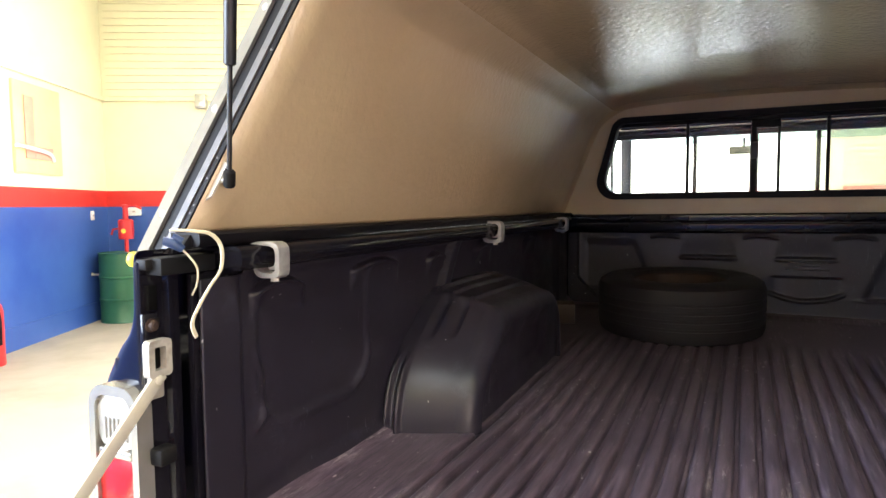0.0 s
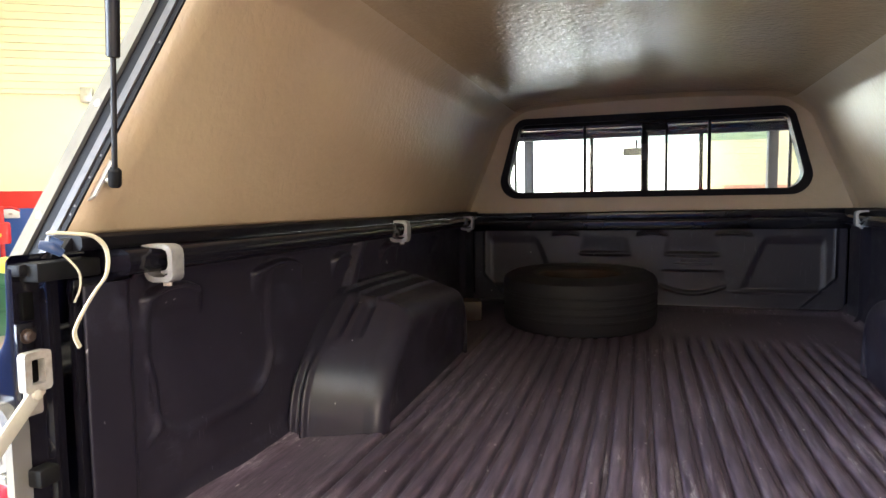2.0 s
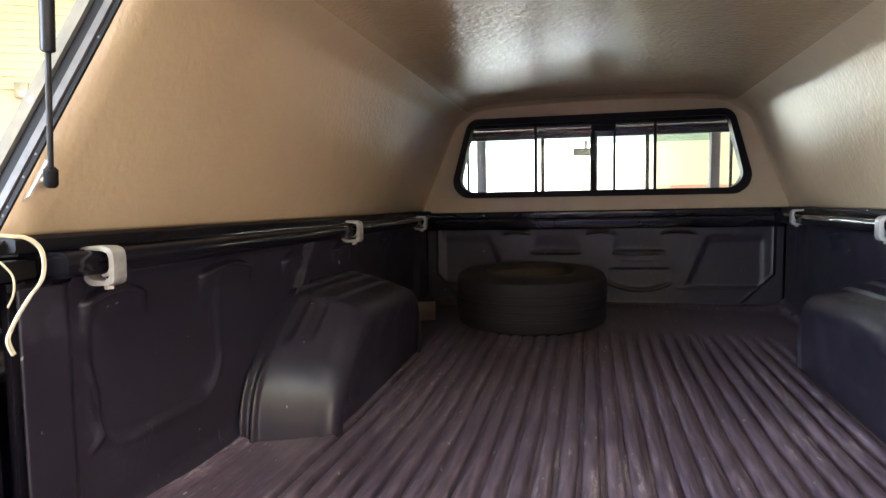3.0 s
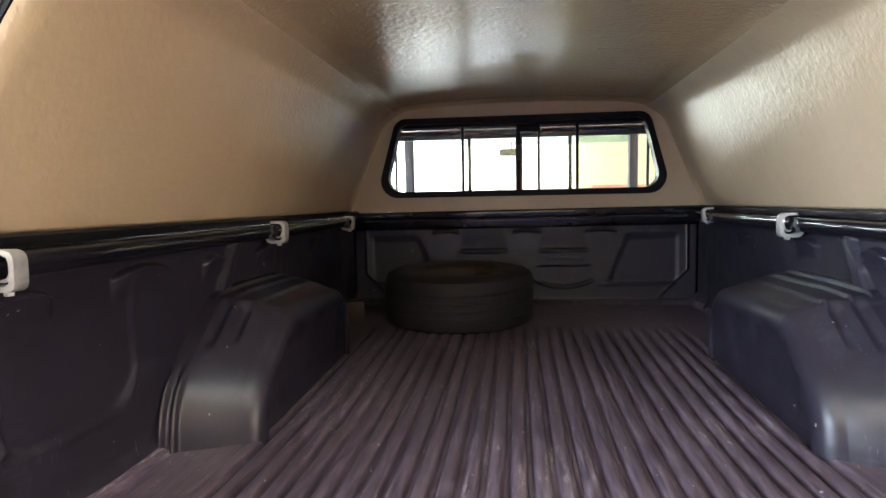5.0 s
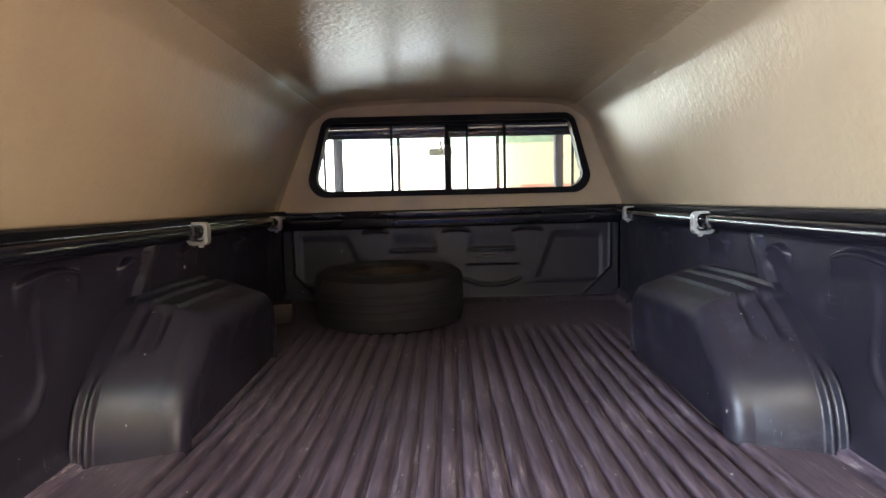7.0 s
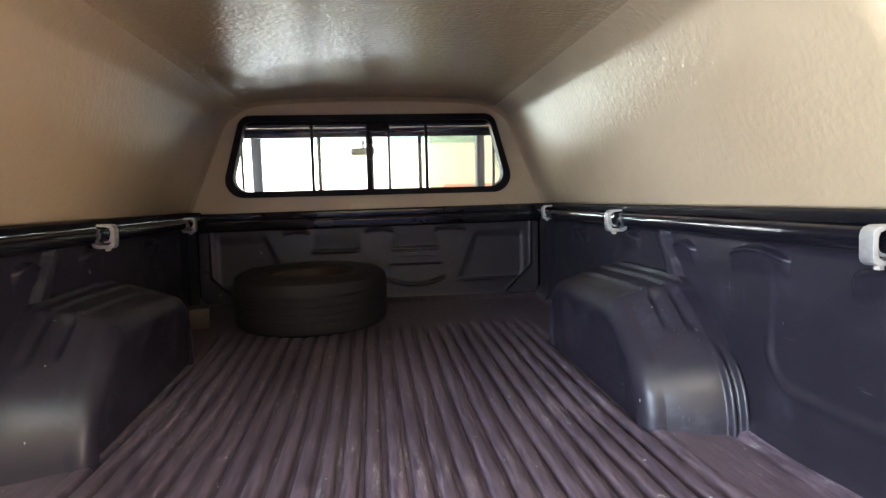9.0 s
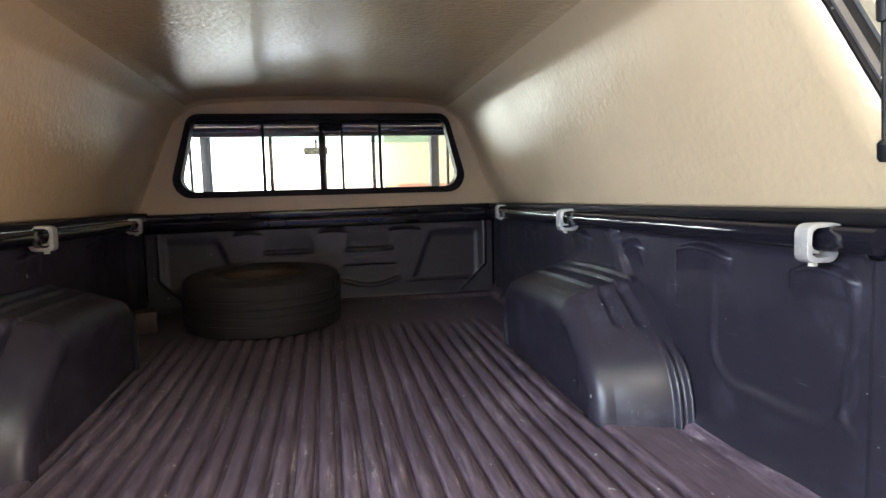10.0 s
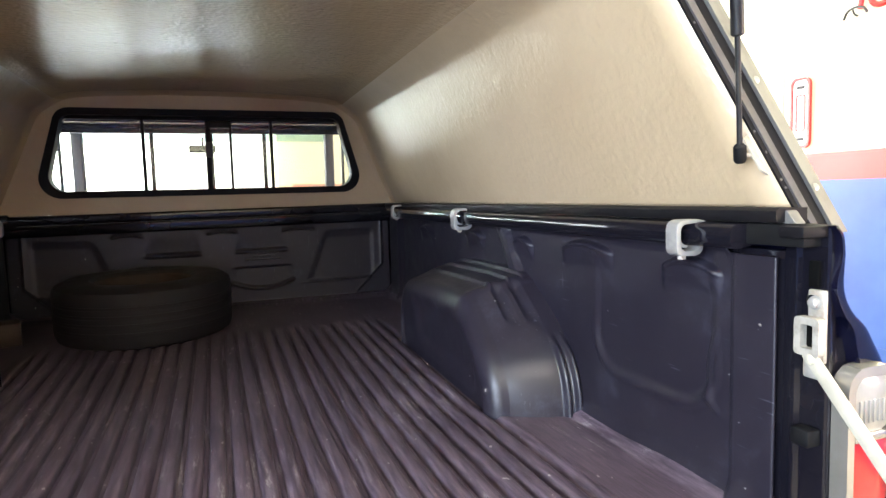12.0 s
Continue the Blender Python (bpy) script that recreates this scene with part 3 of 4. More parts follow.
def gauge_sign():
    """Tall white sign with a red rounded rim on the right wall."""
    t = thing("gauge_sign", "tall white wall sign with rounded red rim", "sign")
    y0, z0, z1 = 3.195, 0.85, 1.40
    m = Matrix(((0, 1, 0, RIGHT_X - 0.03), (1, 0, 0, y0), (0, 0, 1, 0), (0, 0, 0, 1)))
    def loop(w, a, b, r):
        return round_outline(w, w, a, b, r, 8)
    outer, inner = loop(0.088, z0, z1, 0.05), loop(0.07, z0 + 0.018, z1 - 0.018, 0.04)
    rim = ring(outer, inner, -0.012, 0.012)
    bmesh.ops.transform(rim, matrix=m, verts=rim.verts[:])
    part("rim", rim, RED, t, "red rounded rim")
    face = prism(inner, "y", 0.0, 0.01)
    bmesh.ops.transform(face, matrix=m, verts=face.verts[:])
    part("face", face, WHITE, t)
    tube_in = ring(loop(0.044, z0 + 0.13, z1 - 0.13, 0.02), loop(0.032, z0 + 0.142, z1 - 0.142, 0.012), -0.006, 0.0)
    bmesh.ops.transform(tube_in, matrix=m, verts=tube_in.verts[:])
    part("scale_outline", tube_in, RED, t)
    for zz in (z0 + 0.07, z1 - 0.075):
        part("dark_bar", boxed(-0.008, -0.002, y0 - 0.035, y0 + 0.035, zz - 0.012, zz + 0.012, bevel=0.002, m=Matrix.Translation((RIGHT_X - 0.03, 0, 0))), DARKSTEEL, t)


gauge_sign()


def claw_ornament():
    """Red bent ornament with a dark claw, high on the right wall."""
    t = thing("wall_ornament", "red metal ornament with dark claw on white wall", "ornament")
    x = RIGHT_X - 0.03
    part("red_bend", tube(bmesh.new(), spline([(x, 2.66, 1.90), (x - 0.01, 2.63, 1.82), (x - 0.01, 2.57, 1.79), (x, 2.47, 1.82), (x, 2.36, 1.88)]), 0.020, 10), RED, t)
    part("red_post", tube(bmesh.new(), spline([(x, 2.71, 1.98), (x, 2.72, 1.86), (x, 2.73, 1.80)]), 0.018, 10), RED, t)
    part("claw", tube(bmesh.new(), spline([(x - 0.02, 2.835, 1.745), (x - 0.02, 2.81, 1.795), (x - 0.02, 2.75, 1.815), (x - 0.02, 2.69, 1.80), (x - 0.02, 2.66, 1.76)]), 0.009, 8), DARKSTEEL, t)
    part("claw_tip", tube(bmesh.new(), spline([(x - 0.02, 2.77, 1.81), (x - 0.02, 2.755, 1.77), (x - 0.02, 2.73, 1.75)]), 0.007, 8), DARKSTEEL, t)


claw_ornament()

# ---- the pickup truck ----
truck = thing("pickup_truck", "dark navy pickup truck with its tailgate folded down", "truck")
FRONT_Y = 2.56
BODY = [(0.874, 0.498), (0.888, 0.48), (0.893, 0.43), (0.90, 0.392), (0.919, 0.365), (0.95, 0.341), (0.974, 0.312), (0.997, 0.28), (1.008, 0.25), (1.015, 0.2), (1.018, 0.1), (1.012, -0.1), (0.992, -0.32)]


def bed_side(s):
    """Outer bed panel: it flares out below the shoulder and rounds in at the tail."""
    prof = [(p.x, p.z) for p in spline([(x, 0, z) for x, z in BODY], 4)]
    bm = bmesh.new()
    rows = []

    def shift(z):
        return -0.006 if s < 0 else 0.012

    def width(x, z):
        if s < 0:
            return max(0.014, x - shift(z) - 0.873)
        return 0.014 + 0.016 * ease(0.46, 0.40, z) + 0.045 * ease(0.39, 0.27, z)

    rows.append([bm.verts.new((s * (x - shift(z) - width(x, z)), 0.135, z)) for x, z in prof])
    for k in range(9):
        a = radians(90 * k / 8)
        row = []
        for x, z in prof:
            w, xo = width(x, z), x - shift(z)
            power = 0.6 if s > 0 else 0.9
            sa, ca = max(math.sin(a), 0.0) ** power, max(math.cos(a), 0.0) ** power
            row.append(bm.verts.new((s * (xo - w + w * sa), 0.104 + (0.04 + 0.25 * min(w, 0.075)) * (1 - ca), z)))
        rows.append(row)
    for y in (0.6, 1.4, 2.2, FRONT_Y + 0.04):
        rows.append([bm.verts.new((s * (x - shift(z)), y, z)) for x, z in prof])
    for a, b in zip(rows, rows[1:]):
        for j in range(len(prof) - 1):
            bm.faces.new((a[j], b[j], b[j + 1], a[j + 1]))
    return part("bed_side", bm, PAINT, truck, "", 50)


def bed_rail(s):
    poly = [(0.786, 0.463), (0.783, 0.470), (0.783, 0.486), (0.788, 0.495), (0.797, 0.499), (0.875, 0.499), (0.875, 0.47), (0.80, 0.458), (0.792, 0.458)]
    return part("bed_rail", prism([(s * x, z) for x, z in poly], "y", 0.234, FRONT_Y + 0.03), PAINT_IN, truck, "glossy black bed rail", 50)


def jamb(s):
    out = 0.872 if s > 0 else 0.861
    j = part("tailgate_jamb", prism([(s * x, y) for x, y in [(0.848, 0.186), (0.848, 0.172), (0.842, 0.168), (0.842, 0.162), (0.850, 0.158), (0.850, 0.116), (0.854, 0.114), (0.858, 0.114), (out, 0.118), (out, 0.186)]], "z", -0.30, 0.497 if s > 0 else 0.480), PAINT_IN, truck, "", 30)
    drop = 0.0 if s > 0 else 0.012
    part("jamb_cap", boxed(s * (0.80 if s > 0 else 0.835), s * out, 0.116, 0.160, 0.4805 - drop, 0.4985 - drop, bevel=0.004), GASKET, j)
    part("jamb_fill", boxed(s * (out + 0.001), s * (0.93 if s < 0 else 0.925), 0.126, 0.17, -0.30, 0.325, bevel=0.004), PAINT_IN, j)
    part("rail_end", boxed(s * 0.816, s * 0.862, 0.128, 0.237, 0.4660 - drop * 0.5, 0.4995 - drop, bevel=0.003), RUBBER, j)
    # solid black block in place of the shaded slot
    part("jamb_slot", boxed(s * 0.843, s * 0.852, 0.125, 0.142, 0.405, 0.445, bevel=0.002), HOLE_SHADE, j, "flat black block for the slot's shade")
    part("jamb_plug", turned([(0, 0), (0.012, 0), (0.013, 0.004), (0.007, 0.009), (0, 0.009)], pose(s * 0.850, 0.134, 0.386, 0, -90 * s, 0), 18), RUBBER, j)
    return j


def striker(s):
    """Latch loop with its bolt, on the jamb."""
    st = part("latch_striker", boxed(s * 0.842, s * 0.85, 0.113, 0.141, 0.292, 0.402, bevel=0.002), STEEL if s > 0 else PAINT_IN, truck, "pale zinc latch striker" if s > 0 else "latch striker on a dark plate")
    loop = bmesh.new()
    def rr(y0, y1, z0, z1, r):
        return [(y + (y0 + y1) / 2, z) for y, z in round_outline((y1 - y0) / 2, (y1 - y0) / 2, z0, z1, r, 5)]
    out, inn = rr(0.107, 0.149, 0.304, 0.362, 0.007), rr(0.117, 0.138, 0.315, 0.351, 0.003)
    k = len(out)
    loops = [[loop.verts.new((s * x, p[0], p[1])) for p in lp] for lp, x in ((out, 0.838), (out, 0.824), (inn, 0.824), (inn, 0.838))]
    for a, b in zip(loops, loops[1:] + loops[:1]):
        for j in range(k):
            loop.faces.new((a[j], a[(j + 1) % k], b[(j + 1) % k], b[j]))
    part("striker_loop", loop, STEEL, st, "cream painted striker loop", 40)
    part("striker_back", boxed(s * 0.832, s * 0.841, 0.117, 0.124, 0.316, 0.350), STEEL, st)
    # solid black block in place of the shade behind the loop
    part("striker_hole", boxed(s * 0.8375, s * 0.8425, 0.1245, 0.139, 0.314, 0.352), HOLE_SHADE, st, "flat black block for the shade in the loop")
    bm = turned([(0, 0), (0.011, 0), (0.011, 0.002), (0.0078, 0.002), (0.0078, 0.009), (0.005, 0.011), (0, 0.011)], pose(s * 0.842, 0.127, 0.383, 0, -90 * s, 0), 12)
    part("bolt", bm, CAST if s > 0 else RUST, st)
    return st


def gate_arm(s):
    a, b = Vector((s * 0.83, 0.121 if s > 0 else 0.124, 0.300)), Vector((s * 0.83, -0.172 if s > 0 else -0.2, -0.02))
    d = (b - a).normalized()
    w = Vector((0, -d.z, d.y)) * 0.0108
    bm = bmesh.new()
    for x0, x1 in ((0.826, 0.832),):
        lo = [bm.verts.new((s * x0, p.y, p.z)) for p in (a + w - d * 0.012, a - w - d * 0.012, b - w, b + w)]
        hi = [bm.verts.new((s * x1, p.y, p.z)) for p in (a + w - d * 0.012, a - w - d * 0.012, b - w, b + w)]
        bm.faces.new(lo)
        bm.faces.new(hi)
        for i in range(4):
            bm.faces.new((lo[i], lo[(i + 1) % 4], hi[(i + 1) % 4], hi[i]))
    bmesh.ops.bevel(bm, geom=bm.edges[:], offset=0.0015, segments=2, profile=0.5, affect="EDGES")
    arm = part("tailgate_arm", bm, STRAP, truck, "cream painted steel tailgate arm")
    part("rivet", turned([(0, 0), (0.008, 0), (0.007, 0.004), (0, 0.006)], pose(s * 0.826, a.y, a.z, 0, -90 * s, 0), 16), STRAP, arm)
    part("arm_bracket", boxed(s * 0.834, s * 0.85, 0.116, 0.142, 0.268, 0.305, bevel=0.004), STEEL, arm)
    return arm


def bump_stop(s):
    return part("bump_stop", boxed(s * 0.822, s * 0.85, 0.119, 0.152, 0.162, 0.190, bevel=0.005), RUBBER, truck, "square rubber bump stop")


def taillight(s):
    cx = 0.918
    hw = 0.056
    t = part("taillight", ring([(s * (cx + x), z) for x, z in round_outline(hw, hw, -0.06, 0.288, 0.036, 8)], [(s * (cx + x), z) for x, z in round_outline(hw - 0.014, hw - 0.014, -0.044, 0.272, 0.024, 8)], 0.086, 0.114, 0.004), CHROME, truck, "chrome taillight bezel")
    part("bezel_bar", boxed(s * (cx - 0.038), s * (cx + 0.038), 0.087, 0.112, 0.172, 0.186, bevel=0.003), CHROME, t)
    part("reversing_lens", prism([(s * (cx + x), z) for x, z in round_outline(hw - 0.0138, hw - 0.0138, 0.186, 0.272, 0.02, 5)], "y", 0.092, 0.112, 0.004), CLEAR_LENS, t, "clear ribbed reversing lens")
    for i in range(6):
        x = cx - 0.027 + i * 0.0098
        part("lens_rib", boxed(s * x, s * (x + 0.004), 0.0895, 0.094, 0.200, 0.235, bevel=0.001), CLEAR_LENS, t)
    part("red_lens", prism([(s * (cx + x), z) for x, z in round_outline(hw - 0.0138, hw - 0.0138, -0.044, 0.172, 0.016, 5)], "y", 0.092, 0.112, 0.005), RED_LENS, t, "deep red taillight lens")


for s in (-1, 1):
    bed_side(s)
    bed_rail(s)
    for ob in (jamb(s), striker(s), gate_arm(s), bump_stop(s)):
        if s < 0:
            ob.location = (-0.016, -0.012, 0.0)
    taillight(s)
rail_sec = [(FRONT_Y - 0.040, 0.430), (FRONT_Y - 0.048, 0.437), (FRONT_Y - 0.050, 0.472), (FRONT_Y - 0.046, 0.476), (FRONT_Y - 0.046, 0.481), (FRONT_Y - 0.054, 0.486), (FRONT_Y - 0.054, 0.514), (FRONT_Y - 0.046, 0.520), (FRONT_Y + 0.05, 0.520), (FRONT_Y + 0.05, 0.430)]
bm = prism(rail_sec, "x", -0.87, 0.87, 0.002)
for v in bm.verts:
    v.co.z += 0.006 * v.co.x / 0.87
part("front_rail", bm, PAINT_IN, truck, "black front bed rail")
part("tailgate", boxed(-0.79, 0.79, -0.46, 0.07, -0.075, -0.025, bevel=0.008), PAINT, truck, "lowered navy tailgate")
for s in (-1, 1):
    part("bed_inner_wall", boxed(s * 0.851, s * 0.866, 0.19, FRONT_Y + 0.015, -0.028, 0.456, bevel=0.003), PAINT_IN, truck)
part("bed_floor_pan", boxed(-0.84, 0.84, 0.09, FRONT_Y + 0.03, -0.06, -0.03, bevel=0.004), PAINT_IN, truck)
part("bed_front_wall", boxed(-0.87, 0.87, FRONT_Y + 0.02, FRONT_Y + 0.05, -0.06, 0.452, bevel=0.004), PAINT_IN, truck)
part("frame_rails", prism([(-0.45, -0.3), (0.45, -0.3), (0.45, -0.062), (-0.45, -0.062)], "y", 0.15, 5.4), DARKSTEEL, truck)
part("rear_bumper", boxed(-0.95, 0.95, -0.06, 0.08, -0.36, -0.2, bevel=0.03), CHROME, truck)


def wheel(x, y):
    s = 1 if x > 0 else -1
    r = 0.38
    m = pose(x, y, GROUND + r, 0, 90, 0)
    w = part("wheel", turned([(0.0, -0.07), (0.20, -0.07), (0.215, -0.1), (0.215, 0.1), (0.2, 0.07), (0.0, 0.05)], m, 32), STEEL, truck, "steel wheel rim")
    part("tyre", turned([(0.216, -0.1), (0.26, -0.122), (0.33, -0.12), (0.372, -0.095), (r, -0.06), (r, 0.06), (0.372, 0.095), (0.33, 0.12), (0.26, 0.122), (0.216, 0.1)], m, 48), TYRE, w)


for x, y in ((-0.82, 1.35), (0.82, 1.35), (-0.82, 4.65), (0.82, 4.65)):
    wheel(x, y)

# cab, seen through the front window of the canopy
CAB_Y = 2.70
cab_outer, cab_inner = round_outline(0.90, 0.80, 0.30, 1.075, 0.07, 8), round_outline(0.74, 0.685, 0.44, 0.905, 0.05, 8)
cab_back = part("cab_back", ring(cab_outer, cab_inner, CAB_Y, CAB_Y + 0.05, 0.006), PAINT, truck)
part("rear_window_seal", ring(cab_inner, [(x * 0.968, z) for x, z in round_outline(0.74, 0.685, 0.46, 0.885, 0.045, 8)], CAB_Y - 0.008, CAB_Y + 0.03, 0.004), GASKET, cab_back)
# chrome strip added to give the highlight along the roof's drip edge
part("drip_highlight_strip", boxed(-0.66, 0.66, CAB_Y - 0.012, CAB_Y - 0.001, 0.926, 0.934, bevel=0.003), CHROME, cab_back, "thin chrome strip for the drip edge highlight")
for x0, x1 in ((-0.268, -0.25), (-0.022, 0.014), (0.245, 0.263)):
    part("slider_frame", boxed(x0, x1, CAB_Y + 0.004, CAB_Y + 0.026, 0.455, 0.888, bevel=0.003), GASKET, cab_back)
p = part("rear_pane", prism([(x * 0.965, z) for x, z in round_outline(0.735, 0.68, 0.462, 0.883, 0.045, 8)], "y", CAB_Y + 0.012, CAB_Y + 0.016), GLASS_GREEN, cab_back, "", 0)
p.visible_shadow = False
part("cab_lower", prism([(CAB_Y, -0.32), (5.62, -0.32), (5.66, 0.1), (5.6, 0.36), (4.55, 0.47), (CAB_Y, 0.47)], "x", -0.985, 0.985, 0.03), PAINT, truck)
roof_sec = [(CAB_Y + 0.03, 1.0), (CAB_Y + 0.06, 1.06), (3.1, 1.10), (3.7, 1.095), (3.98, 1.07), (4.01, 1.04), (3.96, 1.035), (3.6, 1.05), (3.1, 1.055), (CAB_Y + 0.09, 1.0)]
part("cab_roof", prism(roof_sec, "x", -0.82, 0.82, 0.008), PAINT, truck)
part("headliner", prism([(CAB_Y + 0.09, 0.985), (3.1, 1.045), (3.6, 1.045), (3.95, 1.03), (3.95, 1.022), (3.1, 1.035), (CAB_Y + 0.09, 0.975)], "x", -0.80, 0.80), CLOTH, truck)
for s in (-1, 1):
    bm = prism([(4.26, 0.46), (4.35, 0.46), (4.04, 1.05), (3.95, 1.05)], "x", s * 0.815, s * 0.878, 0.008)
    for v in bm.verts:
        v.co.x *= 1 - 0.10 * (v.co.z - 0.46)
    # headliner grey paints the glare haze onto the pillars
    part("windscreen_pillar", bm, CLOTH, truck, "windscreen pillar, greyed for the glare haze")
    part("rear_pillar", prism([(CAB_Y + 0.02, 0.46), (CAB_Y + 0.17, 0.46), (CAB_Y + 0.13, 1.06), (CAB_Y + 0.03, 1.06)], "x", s * 0.80, s * 0.885, 0.008), PAINT, truck)
    part("door_frame", prism([(CAB_Y + 0.1, 1.02), (3.86, 1.02), (3.86, 1.055), (CAB_Y + 0.1, 1.055)], "x", s * 0.80, s * 0.87, 0.006), PAINT, truck)
    part("vent_window_bar", prism([(3.83, 0.46), (3.855, 0.46), (3.83, 1.02), (3.805, 1.02)], "x", s * 0.855, s * 0.87), GASKET, truck)
ws = part("windscreen", prism([(4.30, 0.468), (4.306, 0.468), (4.046, 0.965), (4.04, 0.965)], "x", -0.81, 0.81), GLASS, truck, "", 0)
wb = part("windscreen_tint_band", prism([(4.04, 0.966), (4.046, 0.966), (4.006, 1.04), (4.0, 1.04)], "x", -0.81, 0.81), GLASS_DARK, truck, "green tinted top band", 0)
ws.visible_shadow = wb.visible_shadow = False
mir = part("rear_view_mirror", boxed(-0.135, 0.03, 3.86, 3.885, 0.875, 0.925, bevel=0.008), RUBBER, truck, "black rear-view mirror")
part("mirror_stem", tube(bmesh.new(), [(-0.05, 3.885, 0.91), (-0.05, 3.93, 0.98)], 0.008, 8), DARKSTEEL, mir)

# ---- the bed liner ----
liner = thing("bed_liner", "scuffed black plastic drop-in bed liner, dusty floor", "bed liner")
PITCH = 0.0479


def floor_z(y):
    return 0.036 * max(y - 1.0, 0.0)


def floor_fn(y, x):
    z = floor_z(y)
    amp = 1.0 - ease(1.80, 2.05, y)
    if abs(x) < 0.66:
        ph = ((x + 0.0285) / PITCH) % 1.0
        g = ease(0.45, 0.58, ph) * (1 - ease(0.88, 1.0, ph))
        z += 0.002 * math.sin(math.pi * min(ph / 0.5, 1.0)) * amp
        z -= 0.014 * g * amp * (1 - ease(0.62, 0.66, abs(x)))
        z += 0.0012 * noise.noise(Vector((x * 9, y * 1.3, 0.3)))
    # cove at the sides and the front
    z += 0.035 * ease(0.79, 0.845, abs(x)) ** 2
    z += 0.02 * ease(2.47, 2.54, y) ** 2
    return (x, y, z)


xs = []
k = -15
while k <= 15:
    for f in (0.0, 0.08, 0.16, 0.25, 0.34, 0.41, 0.45, 0.49, 0.53, 0.58, 0.73, 0.88, 0.92, 0.96):
        xs.append((k + f) * PITCH - 0.0285)
    k += 1
xs = sorted([x for x in xs if abs(x) < 0.70] + [s * v for s in (-1, 1) for v in (0.72, 0.76, 0.79, 0.805, 0.82, 0.833, 0.842)])
thick(part("floor_panel", sheet(floor_fn, steps(0.165, 2.54, 90), xs), LINER_FLOOR, liner, "dusty ribbed floor of the liner", 60), 0.004)


def bead(d, w):
    """A rounded ridge of half width w about distance 0."""
    return max(0.0, 1.0 - (d / w) ** 2) ** 1.5 if abs(d) < w else 0.0


def side_relief(y, z):
    """How far the side wall stands into the bed."""
    r = 0.0
    # wide pocket behind the wheel well, with a lip round its foot
    cy, hw, cz, hh = 0.505, 0.185, 0.40, 0.25
    qx, qz = abs(y - cy) - (hw - 0.09), max(cz - z, 0.0) - (hh - 0.09)
    d = math.hypot(max(qx, 0), max(qz, 0)) + min(max(qx, qz), 0.0) - 0.09
    r -= 0.005 * (1 - ease(-0.016, 0.006, d)) * ease(0.455, 0.43, z)
    r += 0.004 * bead(d - 0.006, 0.012) * ease(0.30, 0.2, z)
    # small arched tops under the rail
    for yc, w, zt in ((0.735, 0.105, 0.436), (0.385, 0.08, 0.426), (1.05, 0.055, 0.430), (1.43, 0.075, 0.432), (1.95, 0.08, 0.43)):
        if abs(y - yc) < w:
            dz = z - (zt - 0.022 * ((y - yc) / w) ** 2)
            r += (0.015 * (ease(-0.006, 0.002, -dz) - ease(0.0, 0.060, -dz)) + 0.006 * bead(dz + 0.003, 0.006)) * (1 - ((y - yc) / w) ** 6)
    # hooked groove near the tail
    if 0.14 < z < 0.32:
        r += 0.006 * bead(y - 0.333 + 0.026 * ease(0.175, 0.145, z) + 0.02 * ease(0.24, 0.32, z), 0.010) * ease(0.145, 0.165, z) * ease(0.32, 0.29, z)
    # post over the wheel well, and the set-back wall in front of it
    py = y - 0.70 * (z - 0.33)
    r += 0.020 * ease(1.056, 1.068, py) * (1 - ease(1.110, 1.124, py)) * ease(0.26, 0.30, z)
    r -= 0.010 * ease(1.11, 1.14, py) * (1 - ease(2.30, 2.34, y)) * ease(0.10, 0.2, z)
    r += 0.010 * bead(y - 2.36, 0.02)
    # flange at the tail
    r += 0.006 * (1 - ease(0.272, 0.284, y))
    r += 0.0015 * noise.noise(Vector((y * 6, z * 6, 1.7)))
    return r


def side_panel(s):
    def fn(y, v):
        top = 0.446 + 0.026 * ease(0.290, 0.303, y)
        z = floor_z(y) + 0.012 + (top - floor_z(y) - 0.012) * v
        x = 0.838 - side_relief(y, z)
        x -= 0.02 * (1 - ease(0.0, 0.07, z - floor_z(y))) ** 2
        x -= 0.014 * ease(0.445, 0.472, z)
        return (s * x, y, z)
    ys = steps(0.188, 1.12, 190) + steps(1.126, 2.53, 130)
    return thick(part("side_panel", sheet(fn, ys, steps(0, 0.79, 56) + steps(0.795, 1, 44)), LINER, liner, "scuffed side wall of the liner", 60), 0.004, 0.0)


